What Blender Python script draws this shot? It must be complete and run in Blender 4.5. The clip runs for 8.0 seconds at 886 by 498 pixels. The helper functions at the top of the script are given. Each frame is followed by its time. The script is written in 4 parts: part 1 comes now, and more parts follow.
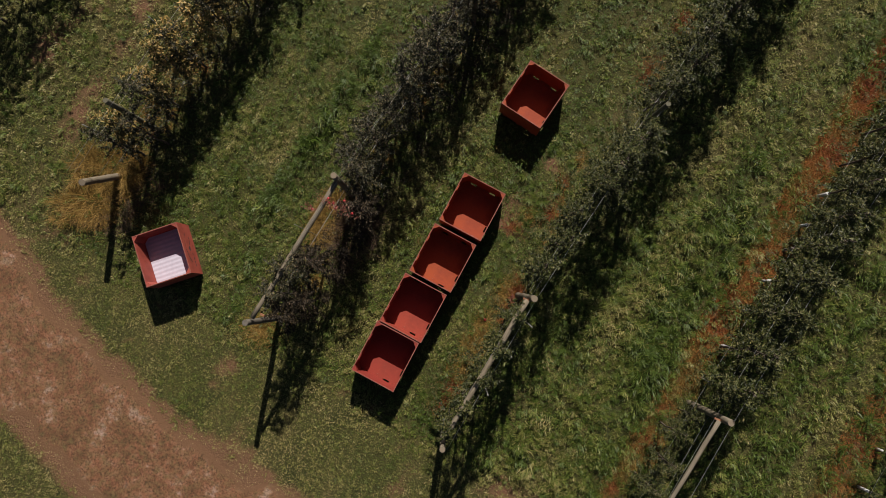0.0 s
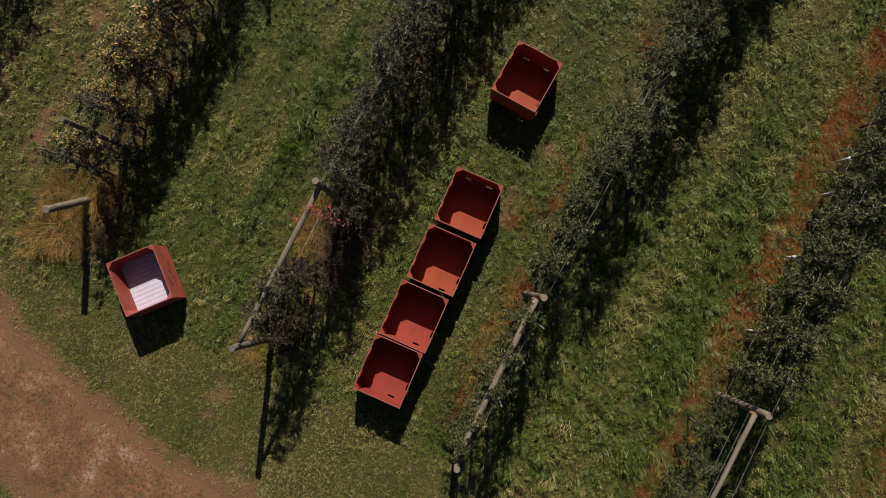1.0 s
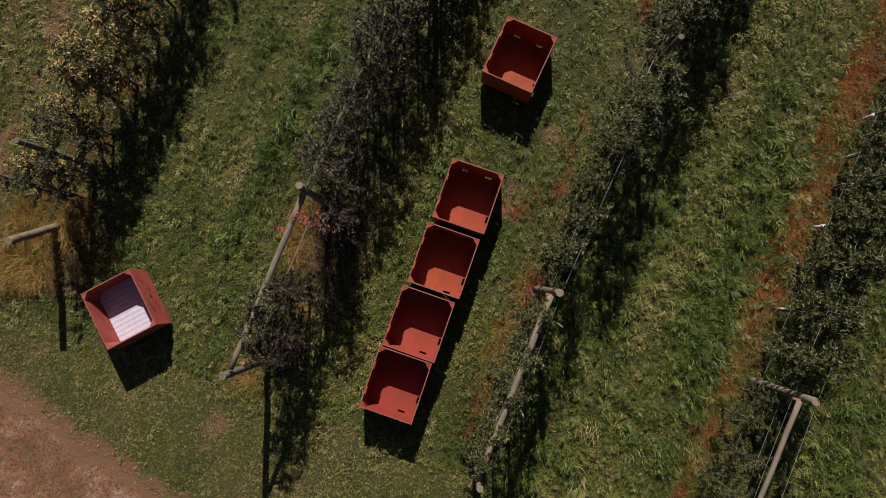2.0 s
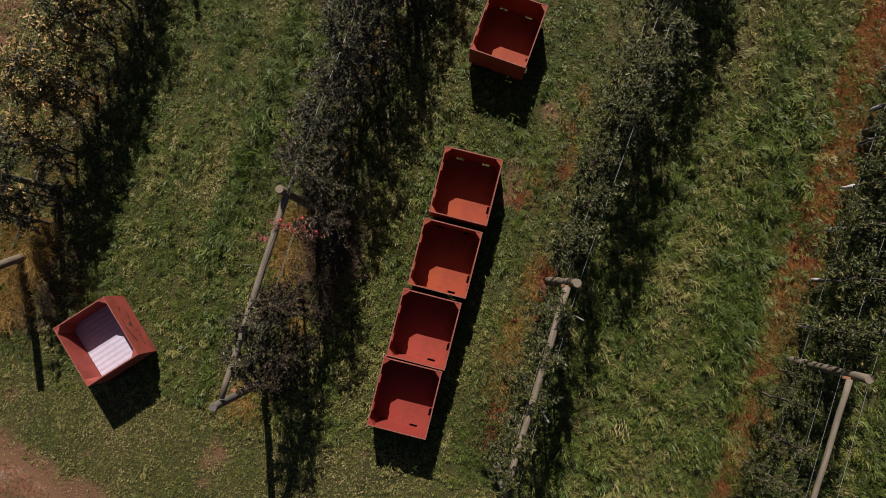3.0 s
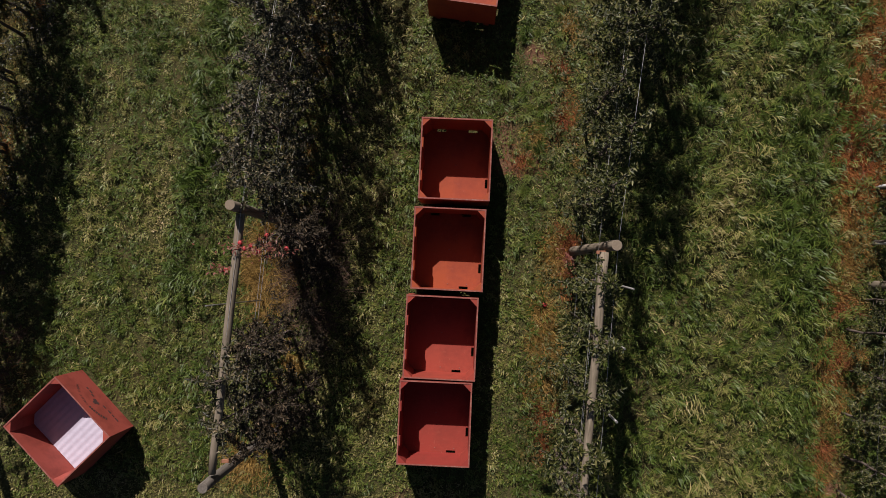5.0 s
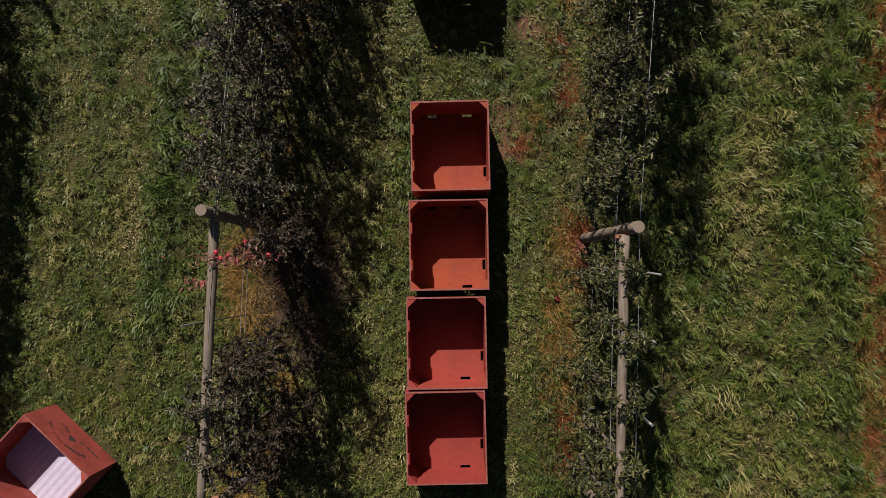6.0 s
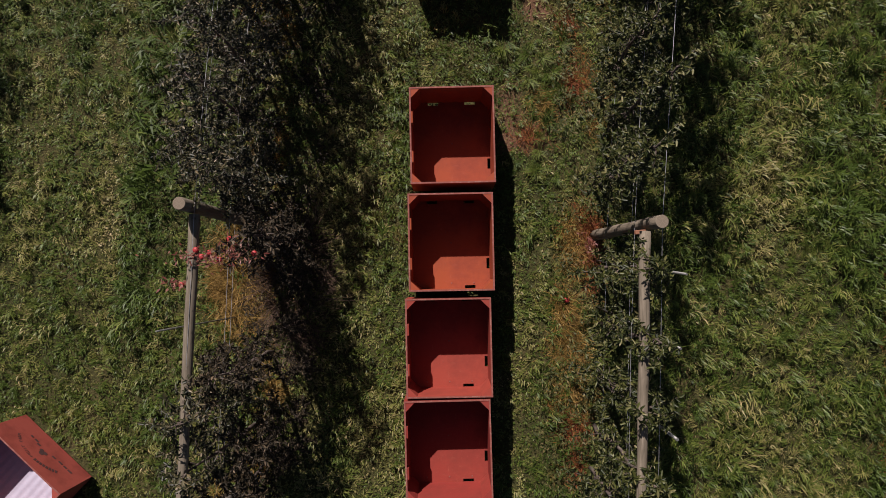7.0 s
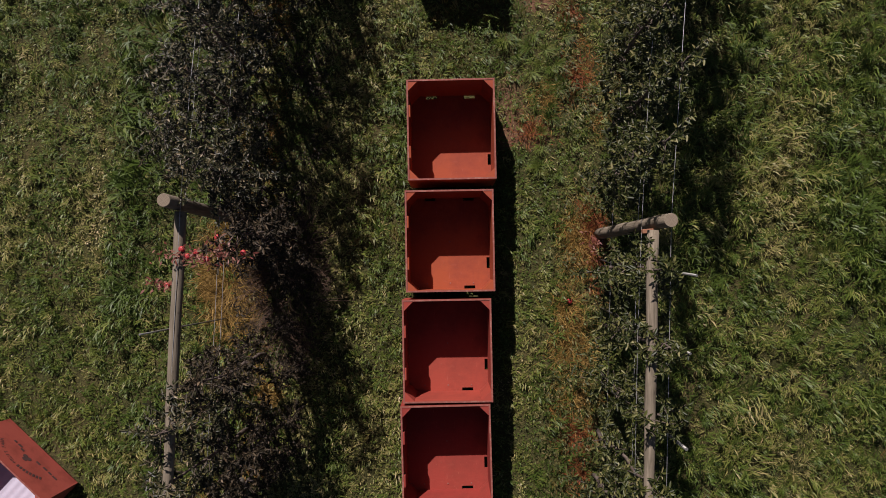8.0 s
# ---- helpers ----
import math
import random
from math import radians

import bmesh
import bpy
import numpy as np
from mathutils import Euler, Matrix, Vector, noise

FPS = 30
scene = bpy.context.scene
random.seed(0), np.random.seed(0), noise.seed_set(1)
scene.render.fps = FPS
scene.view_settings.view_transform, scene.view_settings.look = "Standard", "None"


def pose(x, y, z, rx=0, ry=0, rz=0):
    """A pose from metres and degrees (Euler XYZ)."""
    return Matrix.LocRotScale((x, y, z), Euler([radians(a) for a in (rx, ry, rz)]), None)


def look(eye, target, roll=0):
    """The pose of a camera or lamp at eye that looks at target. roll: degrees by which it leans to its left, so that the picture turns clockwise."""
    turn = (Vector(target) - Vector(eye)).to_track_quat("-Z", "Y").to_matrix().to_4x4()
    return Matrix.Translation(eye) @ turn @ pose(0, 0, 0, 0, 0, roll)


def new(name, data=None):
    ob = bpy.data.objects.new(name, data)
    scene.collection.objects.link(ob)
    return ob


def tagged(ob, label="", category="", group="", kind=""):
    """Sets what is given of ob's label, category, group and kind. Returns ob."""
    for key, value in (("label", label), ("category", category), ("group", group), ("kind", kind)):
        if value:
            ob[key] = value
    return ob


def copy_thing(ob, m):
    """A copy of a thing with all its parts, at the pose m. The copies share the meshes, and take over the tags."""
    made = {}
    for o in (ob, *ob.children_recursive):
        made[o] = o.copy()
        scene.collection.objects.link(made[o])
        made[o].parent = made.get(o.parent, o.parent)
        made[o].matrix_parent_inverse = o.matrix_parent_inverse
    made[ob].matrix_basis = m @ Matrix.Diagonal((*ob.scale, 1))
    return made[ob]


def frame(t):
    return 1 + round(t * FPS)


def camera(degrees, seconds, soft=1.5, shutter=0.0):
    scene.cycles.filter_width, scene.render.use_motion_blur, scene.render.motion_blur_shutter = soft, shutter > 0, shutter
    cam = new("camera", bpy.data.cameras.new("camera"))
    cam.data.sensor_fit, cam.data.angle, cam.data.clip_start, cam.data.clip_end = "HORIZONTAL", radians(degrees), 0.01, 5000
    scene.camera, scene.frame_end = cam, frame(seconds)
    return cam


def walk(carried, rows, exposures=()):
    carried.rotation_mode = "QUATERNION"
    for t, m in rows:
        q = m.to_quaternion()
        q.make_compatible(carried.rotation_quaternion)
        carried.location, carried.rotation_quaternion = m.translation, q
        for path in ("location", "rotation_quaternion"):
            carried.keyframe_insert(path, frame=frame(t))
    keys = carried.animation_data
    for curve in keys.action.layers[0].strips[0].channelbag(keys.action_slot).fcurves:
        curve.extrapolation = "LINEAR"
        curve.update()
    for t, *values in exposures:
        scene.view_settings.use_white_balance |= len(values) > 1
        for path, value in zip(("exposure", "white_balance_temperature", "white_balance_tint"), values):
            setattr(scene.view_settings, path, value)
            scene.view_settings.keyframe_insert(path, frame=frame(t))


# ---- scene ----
cam = camera(70.0, 8.0, soft=0.25)
ROWS = [
    (0.0, 0.577, -0.662, 15.085, 4.24, 0.75, 28.58),
    (0.5, 0.577, -0.569, 14.567, 4.06, 1.01, 26.34),
    (1.0, 0.551, -0.475, 14.049, 3.86, 1.20, 24.08),
    (1.5, 0.483, -0.434, 13.540, 3.70, 1.27, 21.71),
    (3.0, 0.301, -0.384, 12.007, 3.13, 1.21, 14.54),
    (3.5, 0.258, -0.375, 11.519, 2.96, 1.30, 11.75),
    (4.0, 0.235, -0.379, 11.056, 2.79, 1.42, 8.96),
    (4.5, 0.213, -0.391, 10.591, 2.62, 1.49, 6.10),
    (6.0, 0.087, -0.437, 9.271, 2.58, 1.18, -0.82),
    (6.5, 0.031, -0.431, 8.918, 2.55, 0.91, -0.86),
    (7.0, -0.020, -0.427, 8.638, 2.49, 0.66, -0.90),
    (7.5, -0.037, -0.418, 8.457, 2.44, 0.57, -0.94),
    (8.0, -0.002, -0.392, 8.343, 2.24, 0.67, -0.80),
]
walk(cam, [(t, pose(x, y, z, rx, ry, rz)) for t, x, y, z, rx, ry, rz in ROWS],
     [(0.0, 0.36, 6550, 15), (1.5, 0.37, 6500, 18), (4.0, 0.37, 6380, 22), (8.0, 0.39, 6260, 25)])

# ---- sky, sun, exposure ----
TO_SUN = Vector((-0.405, 1.142, 1.0)).normalized()
world = bpy.data.worlds.new("sky")
scene.world = world
world.use_nodes = True
wn, wl = world.node_tree.nodes, world.node_tree.links
sky = wn.new("ShaderNodeTexSky")
sky.sky_type = "NISHITA"
sky.sun_disc = False
sky.sun_elevation = math.asin(TO_SUN.z)
sky.sun_rotation = math.atan2(TO_SUN.x, TO_SUN.y) % (2 * math.pi)
wl.new(sky.outputs["Color"], wn["Background"].inputs["Color"])
wn["Background"].inputs["Strength"].default_value = 0.026
sun_data = bpy.data.lights.new("sun", "SUN")
sun_data.energy, sun_data.angle, sun_data.color = 5.0, radians(0.5), (1.0, 0.93, 0.84)
sun = new("sun", sun_data)
sun.matrix_world = look(TO_SUN * 60, (0, 0, 0))


# ---- material tools ----
class Mat:
    """A node material with a Principled surface."""

    def __init__(self, name, rough=0.7, metal=0.0, spec=0.5):
        self.m = bpy.data.materials.new(name)
        self.m.use_nodes = True
        self.t = self.m.node_tree
        self.b = self.t.nodes["Principled BSDF"]
        self.b.inputs["Roughness"].default_value = rough
        self.b.inputs["Metallic"].default_value = metal
        self.b.inputs["Specular IOR Level"].default_value = spec

    def node(self, kind, **inputs):
        n = self.t.nodes.new(kind)
        for k, v in inputs.items():
            self.put(n, k.replace("_", " "), v)
        return n

    def put(self, n, key, v):
        if isinstance(v, bpy.types.NodeSocket):
            self.t.links.new(v, n.inputs[key])
        else:
            n.inputs[key].default_value = v

    def coords(self, scale=(1, 1, 1), world_space=False):
        src = self.node("ShaderNodeNewGeometry").outputs["Position"] if world_space else self.node("ShaderNodeTexCoord").outputs["Object"]
        mp = self.node("ShaderNodeMapping", Scale=scale)
        self.t.links.new(src, mp.inputs["Vector"])
        return mp.outputs["Vector"]

    def noise(self, vec, scale, detail=4.0, rough=0.6):
        n = self.node("ShaderNodeTexNoise", Scale=scale, Detail=detail, Roughness=rough)
        self.t.links.new(vec, n.inputs["Vector"])
        return n.outputs["Fac"]

    def ramp(self, fac, stops):
        r = self.node("ShaderNodeValToRGB")
        e = r.color_ramp.elements
        while len(e) < len(stops):
            e.new(0.5)
        for el, (p, c) in zip(e, stops):
            el.position, el.color = p, (*c, 1)
        self.t.links.new(fac, r.inputs["Fac"])
        return r.outputs["Color"]

    def mix(self, fac, a, b, kind="MIX"):
        n = self.t.nodes.new("ShaderNodeMix")
        n.data_type, n.blend_type = "RGBA", kind
        for key, v in ((0, fac), (6, a), (7, b)):
            if isinstance(v, bpy.types.NodeSocket):
                self.t.links.new(v, n.inputs[key])
            else:
                n.inputs[key].default_value = (*v, 1) if isinstance(v, tuple) else v
        return n.outputs[2]

    def math(self, op, a, b=0.0):
        n = self.t.nodes.new("ShaderNodeMath")
        n.operation = op
        for k, v in ((0, a), (1, b)):
            self.put(n, k, v)
        return n.outputs[0]

    def color(self, c):
        self.put(self.b, "Base Color", (*c, 1) if isinstance(c, tuple) else c)
        return self

    def bump(self, height, strength, distance=0.01):
        n = self.node("ShaderNodeBump", Strength=strength, Distance=distance)
        self.t.links.new(height, n.inputs["Height"])
        self.t.links.new(n.outputs["Normal"], self.b.inputs["Normal"])
        return self

    def island(self):
        return self.node("ShaderNodeNewGeometry").outputs["Random Per Island"]

    def object_random(self):
        return self.node("ShaderNodeObjectInfo").outputs["Random"]

    def attribute(self, name):
        n = self.node("ShaderNodeAttribute")
        n.attribute_name = name
        return n.outputs["Fac"]

    def translucent(self, colour, share):
        tr = self.node("ShaderNodeBsdfTranslucent")
        self.put(tr, "Color", colour)
        mx = self.node("ShaderNodeMixShader", Fac=share)
        self.t.links.new(self.b.outputs[0], mx.inputs[1])
        self.t.links.new(tr.outputs[0], mx.inputs[2])
        self.t.links.new(mx.outputs[0], self.t.nodes["Material Output"].inputs["Surface"])
        return self


# ---- materials ----
def ground_material():
    k = Mat("grassy_earth", 0.95, spec=0.2)
    v = k.coords(world_space=True)
    broad = k.noise(k.coords((1.0, 0.35, 1.0), True), 0.9, 6, 0.7)
    mid, fine = k.noise(v, 16.0, 5, 0.75), k.noise(v, 48.0, 5, 0.8)
    a = k.ramp(broad, [(0.36, (0.024, 0.032, 0.008)), (0.5, (0.062, 0.062, 0.018)), (0.64, (0.100, 0.076, 0.031))])
    b = k.mix(k.ramp(mid, [(0.38, (0.85, 0.85, 0.85)), (0.6, (0, 0, 0))]), a, (0.024, 0.027, 0.008))
    c = k.mix(k.ramp(fine, [(0.5, (0, 0, 0)), (0.62, (0.8, 0.8, 0.8))]), b, (0.105, 0.096, 0.030))
    # earth worn bare
    worn = k.math("ADD", k.attribute("tint"), k.math("MULTIPLY", k.math("SUBTRACT", mid, 0.5), 0.7))
    earth = k.ramp(fine, [(0.35, (0.080, 0.043, 0.023)), (0.5, (0.150, 0.080, 0.042)), (0.7, (0.21, 0.125, 0.075))])
    c = k.mix(k.ramp(worn, [(0.22, (0, 0, 0)), (0.5, (1, 1, 1))]), c, earth)
    return k.color(c).bump(mid, 1.0, 0.04).m


def dirt_material():
    k = Mat("red_brown_dirt", 0.95, spec=0.2)
    v = k.coords(world_space=True)
    broad, mid, fine = k.noise(v, 1.3, 6, 0.75), k.noise(v, 5.0, 6, 0.8), k.noise(v, 22.0, 5, 0.85)
    a = k.ramp(broad, [(0.36, (0.105, 0.054, 0.027)), (0.48, (0.195, 0.086, 0.045)), (0.56, (0.245, 0.122, 0.070)), (0.62, (0.36, 0.240, 0.180))])
    b = k.mix(k.ramp(mid, [(0.42, (0, 0, 0)), (0.66, (0.7, 0.7, 0.7))]), a, (0.135, 0.112, 0.046))
    c = k.mix(k.ramp(fine, [(0.38, (0.95, 0.95, 0.95)), (0.54, (0, 0, 0))]), b, (0.042, 0.026, 0.014))
    # thatch creeps in from the edges
    creep = k.math("ADD", k.attribute("tint"), k.math("MULTIPLY", k.math("SUBTRACT", mid, 0.5), 1.6))
    c = k.mix(k.ramp(creep, [(0.35, (1, 1, 1)), (0.75, (0, 0, 0))]), c, (0.140, 0.076, 0.040))
    return k.color(c).bump(fine, 0.8, 0.02).m


def grass_material():
    k = Mat("grass_blades", 0.48, spec=0.28)
    isl = k.island()
    tint = k.math("ADD", k.attribute("tint"), k.math("MULTIPLY", k.math("SUBTRACT", isl, 0.5), 0.24))
    c = k.ramp(tint, [(0.0, (0.044, 0.075, 0.010)), (0.20, (0.073, 0.114, 0.016)), (0.42, (0.134, 0.158, 0.029)), (0.70, (0.222, 0.198, 0.066)), (1.0, (0.37, 0.29, 0.135))])
    k.color(c)
    return k.translucent(c, 0.2).m


def weed_material():
    k = Mat("dead_orange_weeds", 0.75, spec=0.25)
    isl = k.island()
    tint = k.math("ADD", k.attribute("tint"), k.math("MULTIPLY", k.math("SUBTRACT", isl, 0.5), 0.45))
    c = k.ramp(tint, [(0.0, (0.085, 0.095, 0.020)), (0.3, (0.190, 0.130, 0.030)), (0.55, (0.255, 0.105, 0.023)), (0.8, (0.25, 0.076, 0.019)), (1.0, (0.21, 0.045, 0.022))])
    return k.color(c).translucent(c, 0.15).m


def straw_material():
    k = Mat("dry_straw", 0.7, spec=0.3)
    c = k.ramp(k.island(), [(0.0, (0.075, 0.048, 0.013)), (0.5, (0.225, 0.134, 0.025)), (1.0, (0.35, 0.225, 0.060))])
    return k.color(c).translucent(c, 0.12).m


def rust_material():
    k = Mat("rust_dead_weeds", 0.75, spec=0.25)
    c = k.ramp(k.island(), [(0.0, (0.070, 0.022, 0.010)), (0.4, (0.165, 0.052, 0.017)), (0.8, (0.25, 0.105, 0.024)), (1.0, (0.22, 0.034, 0.018))])
    return k.color(c).translucent(c, 0.15).m


def leaf_material(name, stops, rough=0.45, spec=0.28):
    k = Mat(name, rough, spec=spec)
    c = k.ramp(k.island(), stops)
    return k.color(c).translucent(c, 0.08).m


def bark_material():
    k = Mat("apple_bark", 0.85, spec=0.25)
    v = k.coords((6, 6, 1.5))
    n = k.noise(v, 6.0, 5)
    return k.color(k.ramp(n, [(0.3, (0.045, 0.034, 0.026)), (0.7, (0.15, 0.12, 0.095))])).bump(n, 0.6, 0.006).m


def post_material(name, dark, light):
    k = Mat(name, 0.85, spec=0.2)
    long_grain = k.noise(k.coords((9, 9, 0.7)), 5.0, 6, 0.7)
    blot = k.noise(k.coords((1, 1, 1)), 2.2, 4)
    c = k.ramp(long_grain, [(0.3, dark), (0.7, light)])
    c = k.mix(k.ramp(blot, [(0.45, (0, 0, 0)), (0.75, (0.45, 0.45, 0.45))]), c, (0.075, 0.062, 0.040))
    c = k.mix(k.math("MULTIPLY", k.object_random(), 0.3), c, (0.13, 0.12, 0.09))
    knots = k.noise(k.coords((3, 3, 2)), 4.5, 2, 0.4)
    c = k.mix(k.ramp(knots, [(0.66, (0, 0, 0)), (0.72, (0.7, 0.7, 0.7))]), c, (0.055, 0.042, 0.032))
    return k.color(c).bump(long_grain, 0.6, 0.006).m


def end_grain_material():
    k = Mat("post_end_grain", 0.9, spec=0.15)
    w = k.node("ShaderNodeTexWave", Scale=28.0, Distortion=1.5, Detail=2.0)
    w.wave_type, w.rings_direction = "RINGS", "Z"
    k.t.links.new(k.coords((1, 1, 1)), w.inputs["Vector"])
    return k.color(k.ramp(w.outputs["Fac"], [(0.0, (0.15, 0.122, 0.085)), (1.0, (0.22, 0.18, 0.125))])).m


def paint_material(name, colour, wear=0.6):
    k = Mat(name, 0.65, spec=0.18)
    v = k.coords()
    grain, stain, fine = k.noise(k.coords((3.0, 14.0, 14.0)), 3.0, 6, 0.7), k.noise(v, 2.2, 5, 0.65), k.noise(v, 38.0, 4, 0.7)
    c = k.mix(k.math("MULTIPLY", k.object_random(), 0.25), colour, (0.255, 0.046, 0.027))
    c = k.mix(k.ramp(stain, [(0.45, (0, 0, 0)), (0.72, (wear, wear, wear))]), c, (0.105, 0.020, 0.016))
    c = k.mix(k.ramp(grain, [(0.55, (0, 0, 0)), (0.75, (0.25, 0.25, 0.25))]), c, (0.33, 0.095, 0.060))
    c = k.mix(k.ramp(fine, [(0.64, (0, 0, 0)), (0.72, (0.55, 0.55, 0.55))]), c, (0.16, 0.075, 0.05))
    scuff = k.noise(k.coords((7.0, 1.2, 7.0)), 5.0, 5, 0.75)
    c = k.mix(k.ramp(scuff, [(0.62, (0, 0, 0)), (0.72, (0.75, 0.75, 0.75))]), c, (0.37, 0.115, 0.078))
    dust = k.noise(v, 1.1, 3, 0.5)
    c = k.mix(k.ramp(dust, [(0.4, (0, 0, 0)), (0.8, (0.3, 0.3, 0.3))]), c, (0.31, 0.072, 0.042))
    return k.color(c).bump(grain, 0.25, 0.003).m


def worn_edge_material():
    k = Mat("worn_red_painted_edge", 0.75, spec=0.25)
    n = k.noise(k.coords(), 26.0, 5, 0.7)
    return k.color(k.ramp(n, [(0.35, (0.19, 0.055, 0.040)), (0.58, (0.24, 0.085, 0.062)), (0.75, (0.33, 0.21, 0.16))])).m


def liner_material():
    k = Mat("white_corrugated_plastic", 0.45, spec=0.4)
    n = k.noise(k.coords(), 9.0, 5, 0.7)
    return k.color(k.ramp(n, [(0.3, (0.41, 0.395, 0.46)), (0.6, (0.48, 0.46, 0.53))])).m


def plain(name, colour, rough, metal=0.0, spread=0.25):
    k = Mat(name, rough, metal)
    n = k.noise(k.coords(), 22.0, 4)
    lo, hi = tuple(x * (1 - spread) for x in colour), tuple(min(1, x * (1 + spread)) for x in colour)
    return k.color(k.ramp(n, [(0.3, lo), (0.7, hi)])).m


M_GROUND, M_DIRT, M_GRASS, M_WEED, M_STRAW = ground_material(), dirt_material(), grass_material(), weed_material(), straw_material()
M_RUST = rust_material()
M_RED_LEAF = leaf_material("red_apple_leaves", [(0.0, (0.09, 0.022, 0.016)), (0.5, (0.17, 0.055, 0.036)), (1.0, (0.24, 0.12, 0.08))], 0.5)
M_STALK = plain("brown_dry_stalks", (0.075, 0.044, 0.022), 0.8, spread=0.5)
M_HERB = leaf_material("olive_weed_leaves", [(0.0, (0.026, 0.036, 0.009)), (0.5, (0.066, 0.074, 0.019)), (0.85, (0.115, 0.110, 0.032)), (1.0, (0.19, 0.14, 0.06))], 0.55)
M_LEAF = leaf_material("apple_leaves_green", [(0.0, (0.012, 0.019, 0.004)), (0.45, (0.034, 0.043, 0.009)), (0.82, (0.078, 0.086, 0.021)), (1.0, (0.17, 0.155, 0.060))], 0.44, 0.26)
M_LEAF_DARK = leaf_material("apple_leaves_dusky", [(0.0, (0.010, 0.014, 0.005)), (0.45, (0.027, 0.029, 0.010)), (0.82, (0.064, 0.060, 0.026)), (1.0, (0.19, 0.150, 0.078))], 0.42, 0.28)
# dull brown leaves, with the shade of neighbouring trees put into the colour
M_WITHERED_SHADE = leaf_material("withered_leaves_shade_dark", [(0.0, (0.012, 0.010, 0.005)), (0.5, (0.026, 0.021, 0.010)), (0.85, (0.050, 0.036, 0.018)), (1.0, (0.13, 0.095, 0.055))], 0.6, 0.18)
M_LEAF_AUTUMN = leaf_material("apple_leaves_autumn", [(0.0, (0.038, 0.050, 0.010)), (0.35, (0.120, 0.112, 0.026)), (0.7, (0.38, 0.265, 0.078)), (1.0, (0.50, 0.325, 0.125))], 0.5)
M_BARK = bark_material()
M_POST = post_material("weathered_grey_post", (0.092, 0.078, 0.052), (0.245, 0.206, 0.145))
M_POST_GREEN = post_material("treated_green_post", (0.060, 0.060, 0.040), (0.15, 0.145, 0.095))
M_POST_DARK = post_material("dark_weathered_post", (0.070, 0.062, 0.050), (0.17, 0.155, 0.125))
M_END = end_grain_material()
M_RED, M_CRIMSON = paint_material("barn_red_painted_plywood", (0.290, 0.062, 0.021)), paint_material("crimson_painted_plywood", (0.235, 0.034, 0.025))
M_EDGE, M_LINER = worn_edge_material(), liner_material()
M_INK = plain("faded_black_stencil", (0.060, 0.026, 0.022), 0.8)
M_WIRE = plain("galvanised_wire", (0.40, 0.40, 0.38), 0.5, 0.6)
M_STAKE = plain("grey_conduit", (0.22, 0.22, 0.19), 0.5, 0.6)
M_GUARD = plain("white_trunk_guard", (0.50, 0.50, 0.48), 0.6, spread=0.15)
M_APPLE = plain("red_apple_skin", (0.36, 0.026, 0.026), 0.5, spread=0.5)


# ---- mesh tools ----
def thing(name, label, category, group="", kind=""):
    return tagged(new(name), label, category, group, kind)


def part(name, bm, material, parent=None, label=""):
    """Links a bmesh (or a ready mesh) as one mesh object under a thing or a part."""
    if isinstance(bm, bmesh.types.BMesh):
        me = bpy.data.meshes.new(name)
        bm.normal_update()
        bm.to_mesh(me)
        bm.free()
    else:
        me = bm
    for m in material if isinstance(material, (list, tuple)) else [material]:
        if m.name not in me.materials:
            me.materials.append(m)
    ob = new(name, me)
    if parent:
        ob.parent = parent
    return tagged(ob, label)


def box(bm, lo, hi, bevel=0.0):
    vs = [bm.verts.new((x, y, z)) for x in (lo[0], hi[0]) for y in (lo[1], hi[1]) for z in (lo[2], hi[2])]
    fs = [bm.faces.new([vs[i] for i in f]) for f in ((0, 1, 3, 2), (4, 6, 7, 5), (0, 4, 5, 1), (2, 3, 7, 6), (0, 2, 6, 4), (1, 5, 7, 3))]
    if bevel:
        es = list({e for f in fs for e in f.edges})
        bmesh.ops.bevel(bm, geom=es, offset=bevel, segments=1, affect="EDGES")
    return bm


def tube(bm, pts, radii, sides=8, caps=True, cap_slot=0):
    """A tapered tube through points."""
    rings = []
    for i, p in enumerate(pts):
        d = (Vector(pts[min(i + 1, len(pts) - 1)]) - Vector(pts[max(i - 1, 0)])).normalized()
        a = d.cross(Vector((0.31, 0.87, 0.17))).normalized()
        b = d.cross(a)
        rings.append([bm.verts.new(Vector(p) + radii[i] * (math.cos(2 * math.pi * s / sides) * a + math.sin(2 * math.pi * s / sides) * b)) for s in range(sides)])
    for r, q in zip(rings, rings[1:]):
        for s in range(sides):
            f = bm.faces.new((r[s], r[(s + 1) % sides], q[(s + 1) % sides], q[s]))
            f.smooth = True
    if caps:
        for ring in (rings[0][::-1], rings[-1]):
            bm.faces.new(ring).material_index = cap_slot
    return bm


